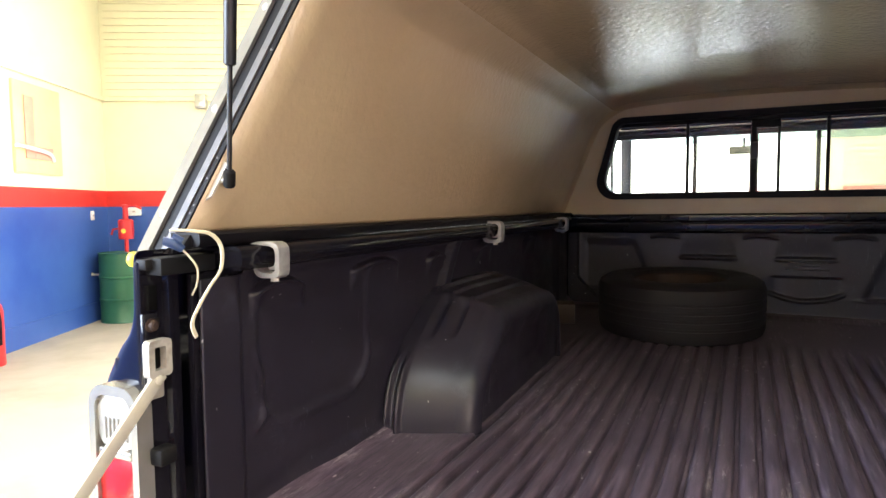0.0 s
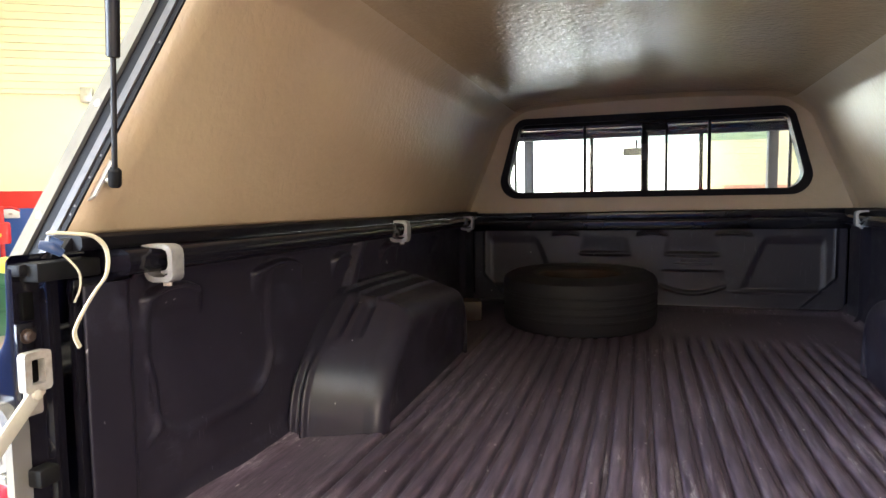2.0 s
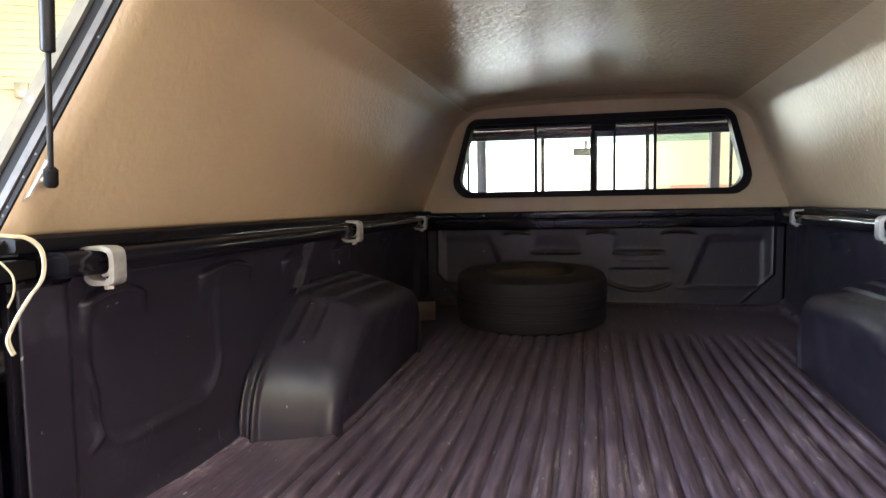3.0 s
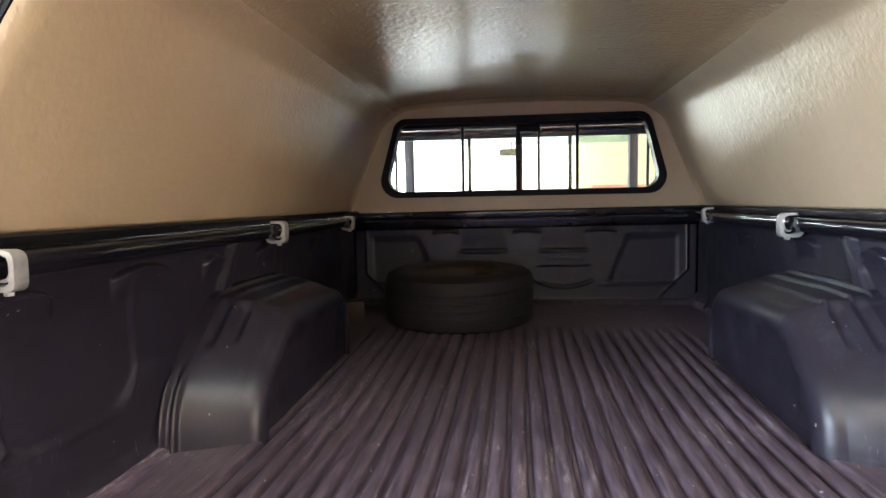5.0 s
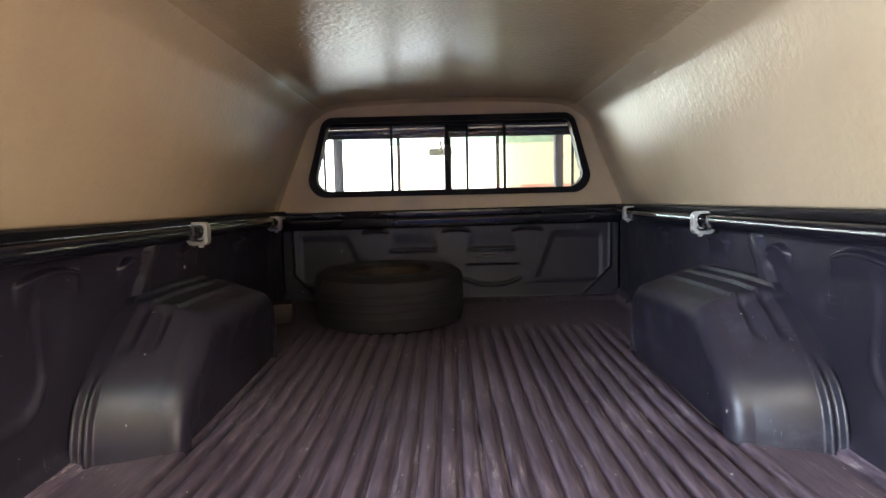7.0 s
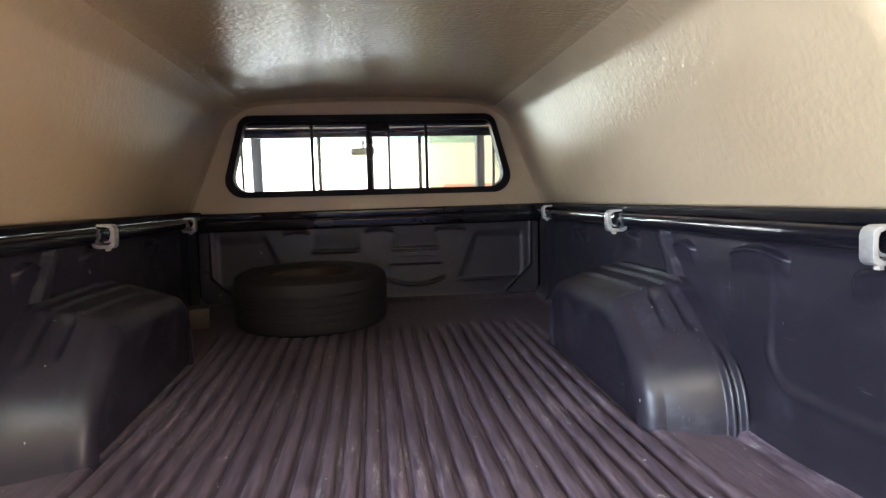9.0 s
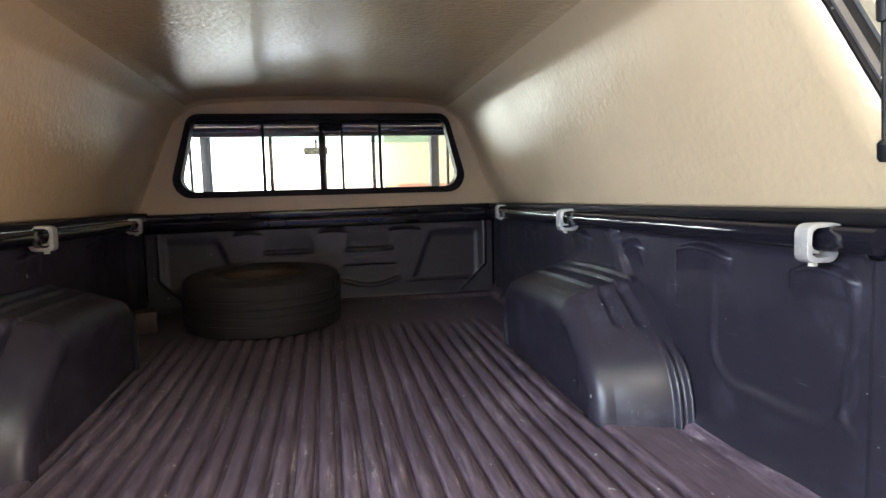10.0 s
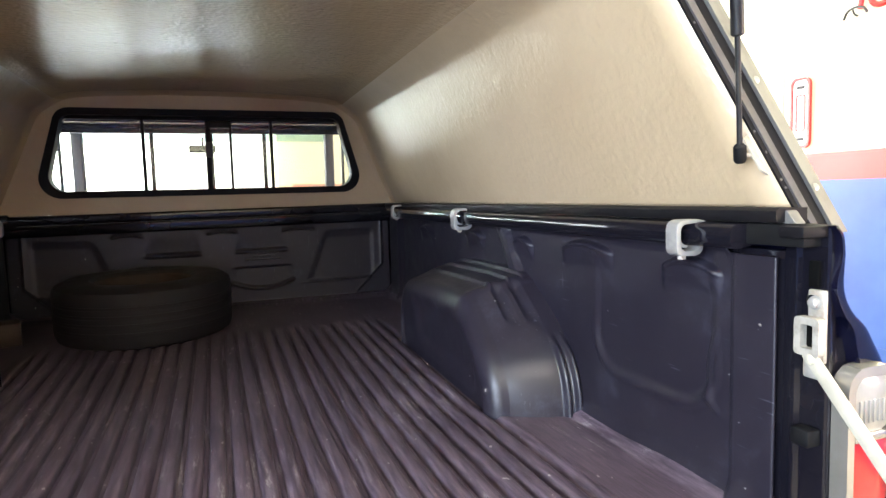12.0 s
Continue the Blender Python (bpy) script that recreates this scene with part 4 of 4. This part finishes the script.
def well_cover(s):
    """Wheel well cover: high at the wall, lower at its inner edge, stepped ribs along the top."""
    wall = spline([(0.742, 0, 0.0), (0.749, 0, 0.06), (0.768, 0, 0.122), (0.815, 0, 0.183), (0.935, 0, 0.272), (0.987, 0, 0.307), (1.022, 0, 0.319), (1.06, 0, 0.321), (1.20, 0, 0.322), (1.38, 0, 0.322), (1.55, 0, 0.319), (1.65, 0, 0.302), (1.72, 0, 0.25), (1.755, 0, 0.16), (1.76, 0, 0.03)], 7)
    edge = spline([(0.812, 0, 0.0), (0.818, 0, 0.045), (0.834, 0, 0.098), (0.870, 0, 0.150), (0.940, 0, 0.217), (0.990, 0, 0.259), (1.032, 0, 0.286), (1.075, 0, 0.291), (1.20, 0, 0.291), (1.35, 0, 0.288), (1.49, 0, 0.282), (1.57, 0, 0.266), (1.625, 0, 0.21), (1.65, 0, 0.12), (1.655, 0, 0.03)], 7)
    bm = bmesh.new()
    rows = []
    xs = steps(0.845, 0.667, 72)
    for i in range(len(wall)):
        def prof(lst, k):
            k = max(0, min(len(lst) - 1, k))
            return Vector((lst[k].x, lst[k].z))
        row = []
        nin = Vector((0, 1))
        for x in xs:
            t = (0.845 - x) / 0.178
            bulge = 0.007 * math.sin(math.pi * t)
            p = prof(wall, i).lerp(prof(edge, i), t)
            d = (prof(wall, i + 1).lerp(prof(edge, i + 1), t) - prof(wall, i - 1).lerp(prof(edge, i - 1), t)).normalized()
            nrm = Vector((-d.y, d.x))
            y, z = p
            lift = bulge
            high = ease(1.015, 1.045, y) * (1 - ease(1.46, 1.56, y))
            lift += high * sum(0.0055 * ease(e, e + 0.004, x) + 0.0045 * bead(x - e - 0.006, 0.006) for e in (0.708, 0.764, 0.808))
            if y < 1.035:
                lift -= 0.009 * (bead(x - 0.728, 0.019) + bead(x - 0.778, 0.019)) * ease(0.215, 0.235, z) * (1 - ease(1.0, 1.035, y))
                lift += 0.012 * (bead(x - 0.800, 0.011) + bead(x - 0.826, 0.010)) * (1 - ease(0.14, 0.20, z))
            # crease between the slope and the top
            lift += 0.006 * bead(y - 1.012 - 0.03 * t, 0.022)
            lift += 0.003 * noise.noise(Vector((x * 14, y * 7, z * 7)))
            q = p + nrm * (lift - 0.004)
            row.append((x, q.x, max(q.y, floor_z(q.x) - 0.003)))
            nin = nrm
        p = prof(edge, i)
        r = 0.050
        for k in range(1, 7):
            ang = radians(90 * k / 6)
            q = p - nin * (r * (1 - math.cos(ang)) + 0.004)
            row.append((0.667 - r * math.sin(ang), q.x, max(q.y, floor_z(q.x) - 0.003)))
        ly, lz = row[-1][1], row[-1][2]
        f0 = floor_z(ly)
        wob = 0.008 * noise.noise(Vector((ly * 6, 3.1, 0)))
        for k in range(1, 13):
            t = k / 12
            zz = lz + (f0 - 0.003 - lz) * t
            xin = 0.617 + 0.018 * t + wob * math.sin(math.pi * t)
            # scalloped panel in the inner face
            top = 0.205 + 0.012 * math.cos(ly * 40)
            xin += 0.011 * ease(0.93, 0.96, ly) * (1 - ease(1.40, 1.46, ly)) * ease(0.045, 0.07, zz - f0) * (1 - ease(top - 0.012, top + 0.01, zz - f0))
            row.append((xin, ly, zz))
        rows.append([bm.verts.new((s * x, yy, zz)) for x, yy, zz in row])
    for a, b in zip(rows, rows[1:]):
        for j in range(len(a) - 1):
            bm.faces.new((a[j], b[j], b[j + 1], a[j + 1]))
    return part("wheel_well_cover", bm, LINER_WELL, liner, "worn plastic wheel well hump", 50)


def front_fn(x, v):
    z0 = floor_z(2.5) - 0.01
    z = z0 + (0.446 - z0) * v
    ax = abs(x)
    y = 0.0
    # raised field with cut lower corners
    lower = 0.050 + 0.150 * min(max((ax - 0.627) / 0.15, 0.0), 1.2)
    d = min((0.797 if x > 0 else 0.78) - ax, z - lower)
    y += 0.016 * ease(-0.004, 0.010, d)
    y += 0.005 * bead(d - 0.008, 0.010)
    # box pockets either side of the middle: a ledge, a slot under it, and a bellied lip at the foot
    for c in (-0.185, 0.205):
        q = abs(x - c)
        if q < 0.17:
            half = 0.114 + 0.032 * ease(0.40, 0.19, z)
            within = 1 - ease(half - 0.030, half + 0.004, q)
            foot = 0.143 + 0.036 * (q / 0.145) ** 2
            y -= 0.007 * within * ease(0.320, 0.329, z) * (1 - ease(0.335, 0.415, z))
            y += 0.010 * within * bead(z - 0.318, 0.011)
            y -= 0.006 * within * ease(foot, foot + 0.008, z) * (1 - ease(0.236, 0.246, z))
            y += 0.009 * bead(z - foot + 0.006, 0.009) * (1 - ease(0.135, 0.15, q))
    # wide trapezium fields towards the corners
    q = ax - (0.498 - 0.40 * (0.396 - z))
    y -= 0.008 * ease(0.0, 0.035, q) * (1 - ease(0.73, 0.755, ax)) * ease(0.150, 0.168, z) * (1 - ease(0.36, 0.41, z))
    y += 0.005 * bead(z - 0.150, 0.007) * ease(-0.04, 0.02, q) * (1 - ease(0.73, 0.75, ax))
    for c, w in ((-0.37, 0.07), (0.03, 0.075), (0.38, 0.085)):
        q = abs(x - c)
        if q < w:
            y += 0.011 * bead(z - 0.418 + 0.012 * (q / w) ** 2, 0.008) * (1 - ease(0.75 * w, w, q))
    y += 0.03 * (1 - ease(0.0, 0.045, z - z0)) ** 2
    return (x, FRONT_Y - 0.010 - y * 0.8, z)


thick(part("front_panel", sheet(front_fn, steps(-0.835, 0.835, 240), steps(0, 1, 80)), LINER, liner, "embossed front wall of the liner", 60), 0.004, 0.0)
for s in (-1, 1):
    side_panel(s)
    well_cover(s)
for zz, w in ((0.305, 0.075), (0.288, 0.05), (0.271, 0.085)):
    part("embossed_bar", boxed(0.21 - w, 0.21 + w, FRONT_Y - 0.029, FRONT_Y - 0.010, zz, zz + 0.009, bevel=0.003), LINER, liner)

# ---- the canopy on the bed ----
canopy = thing("truck_canopy", "fibreglass truck canopy, tan inside, rear hatch raised", "canopy")
SIDE = [(0.857, 0.524), (0.835, 0.578), (0.802, 0.658), (0.769, 0.738), (0.736, 0.818), (0.707, 0.890), (0.690, 0.929), (0.676, 0.951), (0.650, 0.974), (0.610, 1.002), (0.580, 1.017), (0.545, 1.027), (0.45, 1.037), (0.30, 1.044), (0.15, 1.049), (0.0, 1.05)]
HALF = [(p.x, p.z) for p in spline([(x, 0, z) for x, z in SIDE], 5)]
FULL = HALF + [(-x, z) for x, z in HALF[-2::-1]]


def open_y(z):
    return 0.187 + 0.30 * (z - 0.524)


def canopy_strip(pts):
    def fn(t, i):
        x, z = pts[i]
        y0 = open_y(z)
        r = 0.09
        y = y0 + (FRONT_Y - y0) * t
        k = max(0.0, (y - (FRONT_Y - r)) / r)
        ins = r * (1 - math.sqrt(max(0.0, 1 - min(k, 1.0) ** 2))) * 0.75
        f = 1 - ins / 0.75
        widen = 1 + 0.008 * t
        return (x * f * widen, y, z if z < 0.53 else 0.524 + (z - 0.524) * (1 - ins / 0.5))
    ts = steps(0.0, 0.94, 30) + steps(0.945, 1.0, 20)
    return sheet(fn, ts, list(range(len(pts))))


def inward(ob, centre=(0, 1.3, 0.7)):
    """Turns the faces towards the inside, so that the thickness grows outwards."""
    me = ob.data
    f = me.polygons[len(me.polygons) // 2]
    if f.normal.dot(Vector(centre) - f.center) < 0:
        me.flip_normals()
    for extra in (TAN_ROOF, PAINT, PAINT):
        me.materials.append(extra)
    for f in me.polygons:
        f.material_index = 1 if f.center.z > 1.006 else 0
    md = thick(ob, 0.018).modifiers[0]
    md.material_offset = 2
    return ob


inward(part("canopy_shell", canopy_strip(FULL), TAN, canopy, "tan glossy glass-mat walls and roof", 60))

WIN_O = round_outline(0.714, 0.606, 0.586, 0.973, 0.065, 10, 0.085)
WIN_I = round_outline(0.668, 0.587, 0.616, 0.944, 0.045, 10, 0.065)
plate = part("canopy_front", ring(round_outline(0.866, 0.690, 0.516, 1.036, 0.12, 10, 0.004), WIN_O, FRONT_Y - 0.035, FRONT_Y + 0.005, 0.008), TAN, canopy, "tan front wall round the window")
part("canopy_end", ring(round_outline(0.88, 0.68, 0.517, 1.06, 0.12, 10, 0.004), WIN_O, FRONT_Y - 0.018, FRONT_Y + 0.02), TAN, canopy)
fw = part("front_window_seal", ring(WIN_O, WIN_I, FRONT_Y - 0.047, FRONT_Y + 0.026, 0.008), GASKET, canopy, "thick black rubber window seal")
part("window_track", boxed(-0.60, 0.60, FRONT_Y - 0.02, FRONT_Y + 0.012, 0.928, 0.952, bevel=0.003), GASKET, fw)
for x0, x1 in ((-0.287, -0.273), (-0.018, 0.004), (0.085, 0.097), (0.268, 0.282)):
    part("window_bar", boxed(x0, x1, FRONT_Y - 0.016, FRONT_Y + 0.006, 0.606, 0.952, bevel=0.003), GASKET, fw)
part("window_track", boxed(-0.012, 0.09, FRONT_Y - 0.018, FRONT_Y + 0.008, 0.895, 0.926, bevel=0.003), GASKET, fw)
part("window_latch", boxed(-0.022, 0.012, FRONT_Y - 0.03, FRONT_Y - 0.015, 0.76, 0.83, bevel=0.004), DARKSTEEL, fw)
for x0, x1, dy in ((-0.68, -0.280, 0.004), (-0.280, -0.007, -0.008), (-0.007, 0.275, -0.002), (0.275, 0.68, 0.004)):
    lim = [(max(min(x, x1), x0), z) for x, z in round_outline(0.670, 0.589, 0.614, 0.946, 0.045, 10, 0.065)]
    clean = [q for i, q in enumerate(lim) if (Vector(q) - Vector(lim[i - 1])).length > 1e-5]
    pn = part("window_pane", prism(clean, "y", FRONT_Y - 0.003 + dy, FRONT_Y + 0.001 + dy), GLASS, fw, "", 0)
    pn.visible_shadow = False
for s in (-1, 1):
    part("base_rail", prism([(s * 0.812, 0.502), (s * 0.808, 0.507), (s * 0.808, 0.520), (s * 0.813, 0.524), (s * 0.872, 0.524), (s * 0.872, 0.502)], "y", 0.17, FRONT_Y), GASKET, canopy, "black foam-lined base rail", 40)

# rear frame: bands round the opening
TILT = Vector((0, -1, 0.30)).normalized()


def frame_band(name, n0, n1, b0, b1, material, label="", swept=0.0, foot=0.489):
    pts = [Vector((x, open_y(z), z)) for x, z in FULL]
    bm = bmesh.new()
    rows = []
    for i, p in enumerate(pts):
        d = (pts[min(i + 1, len(pts) - 1)] - pts[max(i - 1, 0)]).normalized()
        out = d.cross(TILT).normalized()
        if out.dot(p - Vector((0, p.y, 0.62))) < 0:
            out = -out
        ring_pts = [p + out * a + TILT * b for a, b in ((n0, b0), (n1, b0 - swept), (n1, b1 - swept), (n0, b1))]
        if i in (0, len(pts) - 1):
            # the feet of the frame are cut level just over the rail
            ring_pts = [q + d * ((foot - q.z) / d.z) for q in ring_pts]
        rows.append([bm.verts.new(q) for q in ring_pts])
    for a, b in zip(rows, rows[1:]):
        for j in range(4):
            bm.faces.new((a[j], a[(j + 1) % 4], b[(j + 1) % 4], b[j]))
    bm.faces.new(rows[0])
    bm.faces.new(rows[-1])
    return part(name, bm, material, canopy, label, 30)


frame_band("inner_gasket", 0.001, 0.011, -0.006, 0.004, GASKET, "black rubber hatch gasket")
frame_band("frame_bead", 0.012, 0.026, -0.004, 0.007, BEAD, "dull aluminium bead")
frame_band("outer_gasket", 0.027, 0.048, -0.004, 0.004, GASKET, "black rubber hatch gasket")
frame_band("frame_flange", 0.049, 0.099, -0.010, 0.010, FLANGE, "dull silver frame flange", 0.020, 0.4805)


def rim_point(s, z, n, b):
    """A point on the rear frame, n out from the opening's edge at height z and b behind it."""
    k = min(range(len(HALF) - 1), key=lambda i: abs(HALF[i][1] - z))
    (x0, z0), (x1, z1) = HALF[k], HALF[k + 1]
    d = Vector((x1 - x0, open_y(z1) - open_y(z0), z1 - z0)).normalized()
    out = d.cross(TILT).normalized()
    if out.x < 0:
        out = -out
    p = Vector((x0, open_y(z0), z0)) + out * n + TILT * b
    return Vector((s * p.x, p.y, p.z))


def frame_rivets(s):
    for z in (0.53, 0.70, 0.88):
        p = rim_point(s, z, 0.066, 0.001)
        part("rivet", turned([(0, 0), (0.0075, 0), (0.006, 0.004), (0, 0.006)], Matrix.Translation(p) @ TILT.to_track_quat("Z", "Y").to_matrix().to_4x4(), 14), ALU, canopy)
    for z in (0.548, 0.567, 0.61, 0.64, 0.82):
        p = rim_point(s, z, 0.006, 0.003)
        part("screw", turned([(0, 0), (0.0026, 0), (0.0022, 0.0015), (0, 0.0022)], Matrix.Translation(p) @ TILT.to_track_quat("Z", "Y").to_matrix().to_4x4(), 10), BEAD, canopy)


def gas_strut(s):
    foot, top = Vector((s * 0.785 - (0.005 if s > 0 else 0.0), 0.214, 0.610)), Vector((s * 0.665 - (0.005 if s > 0 else 0.0), 0.118, 1.12))
    d = top - foot
    base = rim_point(s, 0.612, 0.0, -0.012)
    st = part("gas_strut", tube(bmesh.new(), [foot + d * 0.33, foot + d * 0.335, foot + d * 0.97], 0.0098, 16, [0.007, 0.0098, 0.0098]), DARKSTEEL, canopy, "black gas strut cylinder")
    part("strut_rod", tube(bmesh.new(), [foot, foot + d * 0.34], 0.0042, 12), DARKSTEEL, st)
    part("strut_socket", tube(bmesh.new(), [foot - d * 0.028, foot - d * 0.02, foot + d * 0.02, foot + d * 0.028], 0.009, 14, [0.007, 0.0098, 0.0098, 0.006]), RUBBER, st, "black ball socket")
    part("ball_stud", tube(bmesh.new(), [foot, base], 0.0032, 10), STEEL, st)
    # slim plate on the inside of the frame
    a, b = rim_point(s, 0.584, 0.0, -0.008), rim_point(s, 0.640, 0.0, -0.008)
    run, across = (b - a).normalized(), (foot - base).normalized()
    poly = [a, b, b + across * 0.017 - run * 0.010, a + across * 0.016 + run * 0.006]
    bm = bmesh.new()
    nrm = run.cross(across).normalized() * 0.0015
    lo, hi = [bm.verts.new(p - nrm) for p in poly], [bm.verts.new(p + nrm) for p in poly]
    bm.faces.new(lo)
    bm.faces.new(hi)
    for i in range(4):
        bm.faces.new((lo[i], lo[(i + 1) % 4], hi[(i + 1) % 4], hi[i]))
    part("strut_bracket", bm, STRAP if s > 0 else STEEL, st, "bright steel bracket", 0)
    part("strut_head", tube(bmesh.new(), [top - d * 0.03, top], 0.011, 12), RUBBER, st)


for s in (-1, 1):
    frame_rivets(s)
    gas_strut(s)
    part("frame_foot", prism([(0.150, 0.500), (0.215, 0.500), (0.213, 0.505), (0.190, 0.508), (0.182, 0.520), (0.168, 0.521)], "x", s * 0.826, s * 0.848, 0.003), FLANGE if s > 0 else GASKET, canopy, "moulded corner foot")

# raised hatch, hinged at the top edge of the opening
hinge = Vector((0, open_y(1.05), 1.06))
m = Matrix.Translation(hinge) @ Matrix.Rotation(radians(-22), 4, "X")
ho, hi_ = round_outline(0.60, 0.80, -0.56, 0.0, 0.05, 8), round_outline(0.57, 0.77, -0.53, -0.03, 0.04, 8)
bm = ring([(x, -z) for x, z in ho], [(x, -z) for x, z in hi_], -0.012, 0.012, 0.003)
turn = m @ Matrix(((1, 0, 0, 0), (0, 0, -1, 0), (0, 1, 0, 0), (0, 0, 0, 1)))
bmesh.ops.transform(bm, matrix=turn, verts=bm.verts[:])
hatch = part("hatch_frame", bm, ALU, canopy, "aluminium frame of the raised hatch")
bm = prism([(x, -z) for x, z in hi_], "y", -0.003, 0.003)
bmesh.ops.transform(bm, matrix=turn, verts=bm.verts[:])
part("hatch_pane", bm, GLASS_DARK, hatch, "", 0)

# ---- clamps, cable, spare tyre ----
def clamp_mesh(s, x, y, z, size, name_label):
    """A cast C clamp that holds the canopy to the rail: a C seen along the rail, with a jaw inside and a nut below."""
    t = thing("canopy_clamp", name_label, "clamp", "canopy clamps on the bed rails")
    prof = [(0.038, 0.036), (0.020, 0.040), (-0.020, 0.040), (-0.032, 0.036), (-0.039, 0.028), (-0.040, 0.018), (-0.040, -0.024), (-0.037, -0.033), (-0.028, -0.039), (0.012, -0.040), (0.024, -0.036), (0.031, -0.028), (0.033, -0.018),
            (0.026, -0.016), (0.020, -0.025), (0.008, -0.0305), (-0.018, -0.0305), (-0.028, -0.024), (-0.031, -0.012), (-0.031, 0.016), (-0.027, 0.027), (-0.016, 0.032), (0.038, 0.0325)]
    h = 0.018 * size
    part("clamp_body", prism([(s * p * size, q * size) for p, q in prof], "y", -h, h, 0.0022), CAST, t, "", 30)
    jaw = [(-0.0315, 0.018), (-0.027, 0.014), (-0.024, -0.002), (-0.020, -0.013), (-0.014, -0.016), (-0.004, -0.016), (-0.004, -0.021), (-0.015, -0.022), (-0.024, -0.018), (-0.0315, -0.008)]
    part("clamp_jaw", prism([(s * p * size, q * size) for p, q in jaw], "y", -h * 0.6, h * 0.6, 0.0012), CAST, t, "", 30)
    part("clamp_nut", turned([(0, 0), (0.0095 * size, 0), (0.0095 * size, 0.008 * size), (0, 0.008 * size)], Matrix.Translation((-s * 0.012 * size, 0, -0.0475 * size)), 6), STEEL, t, "hexagonal steel nut")
    t.location = (s * x, y, z)


clamp_mesh(-1, 0.784, 0.303, 0.472, 0.80, "grey cast clamp on the black rail beside the cable")
clamp_mesh(-1, 0.796, 1.405, 0.475, 0.92, "pale cast clamp on the black rail over wheel well")
clamp_mesh(-1, 0.797, 2.27, 0.473, 0.84, "grey cast clamp on the black rail at front corner")
clamp_mesh(1, 0.784, 0.336, 0.472, 0.80, "grey cast clamp on the black rail near tailgate")
clamp_mesh(1, 0.797, 1.43, 0.474, 0.92, "pale cast clamp on the black rail over wheel well")
clamp_mesh(1, 0.796, 2.22, 0.486, 0.80, "grey cast clamp on the black rail at front corner")

cable = thing("loose_cable", "cream two-core cable hanging at the canopy corner", "cable")
main = [(-0.7971, 0.1035, 0.5307), (-0.7824, 0.1348, 0.5278), (-0.7775, 0.1622, 0.5219), (-0.7746, 0.1788, 0.5014), (-0.7746, 0.1769, 0.4672), (-0.7765, 0.1544, 0.4407), (-0.7795, 0.1348, 0.4134), (-0.7824, 0.1241, 0.3889), (-0.7853, 0.1338, 0.3664)]
for off in (0.0, 0.0032):
    part("cable_core", tube(bmesh.new(), [p + Vector((0.001, off, off * 0.4)) for p in spline(main, 10)], 0.0019, 10), WIRE, cable)
part("cable_branch", tube(bmesh.new(), spline([(-0.812, 0.132, 0.505), (-0.808, 0.147, 0.490), (-0.806, 0.161, 0.470), (-0.812, 0.166, 0.446), (-0.826, 0.168, 0.425)], 8), 0.0016, 10), WIRE, cable)
part("tape_wrap", tube(bmesh.new(), [(-0.828, 0.118, 0.514), (-0.818, 0.128, 0.510), (-0.812, 0.140, 0.500)], 0.008, 12, [0.006, 0.008, 0.006]), BLUE_TAPE, cable, "blue insulating tape")
part("tape_wrap", tube(bmesh.new(), [(-0.822, 0.130, 0.520), (-0.812, 0.140, 0.512)], 0.006, 12), BLUE_TAPE, cable, "blue insulating tape")

plug = thing("corner_plug", "yellow foam plug squeezed out under the canopy corner", "plug")
part("plug_body", turned([(0.0, -0.013), (0.007, -0.011), (0.011, -0.003), (0.010, 0.004), (0.006, 0.010), (0.0, 0.012)], pose(-0.900, 0.122, 0.484), 16), AMBER, plug)


def spare_tyre(x, y, r, w):
    t = thing("spare_tyre", "dusty black spare tyre lying flat on the liner", "tyre")
    prof = [(0.56 * r, 0.07 * w), (0.60 * r, 0.02 * w), (0.74 * r, 0.0), (0.90 * r, 0.02 * w), (0.972 * r, 0.08 * w), (0.993 * r, 0.16 * w)]
    for h in (0.30, 0.435, 0.565, 0.70):
        prof += [(r, (h - 0.028) * w), (r - 0.003, (h - 0.02) * w), (r - 0.003, (h + 0.02) * w), (r, (h + 0.028) * w)]
    prof += [(0.993 * r, 0.84 * w), (0.972 * r, 0.92 * w), (0.90 * r, 0.98 * w), (0.74 * r, w), (0.60 * r, 0.98 * w), (0.56 * r, 0.93 * w), (0.555 * r, 0.5 * w)]
    bm = bmesh.new()
    n = 72
    rings = [[bm.verts.new((q * math.cos(2 * math.pi * j / n), q * math.sin(2 * math.pi * j / n), h)) for j in range(n)] for q, h in prof]
    for a, b in zip(rings, rings[1:] + rings[:1]):
        for j in range(n):
            bm.faces.new((a[j], a[(j + 1) % n], b[(j + 1) % n], b[j]))
    part("tyre", bm, TYRE, t)
    rim = part("wheel_rim", turned([(0.0, 0.45 * w), (0.16 * r, 0.45 * w), (0.2 * r, 0.62 * w), (0.42 * r, 0.66 * w), (0.5 * r, 0.5 * w), (0.54 * r, 0.9 * w), (0.575 * r, 0.94 * w), (0.575 * r, 0.90 * w), (0.54 * r, 0.2 * w), (0.0, 0.2 * w)], None, 40), RUST, t, "brown dusty steel rim")
    for k in range(5):
        a = 2 * math.pi * k / 5
        part("stud_hole", turned([(0, 0.0), (0.011, 0.0), (0.011, 0.01), (0, 0.01)], Matrix.Translation((0.3 * r * math.cos(a), 0.3 * r * math.sin(a), 0.645 * w)), 10), DARKSTEEL, rim)
    t.matrix_basis = pose(x, y, floor_z(y) - 0.008, 2.06, 0, 0)


spare_tyre(-0.275, 2.20, 0.325, 0.235)

block = thing("wood_block", "brown wooden block lying behind the wheel well", "block")
part("block_body", boxed(-0.04, 0.04, -0.045, 0.045, 0.0, 0.09, bevel=0.006), WOOD, block)
block.matrix_basis = pose(-0.745, 2.16, floor_z(2.16), 2.0, 0, 18)
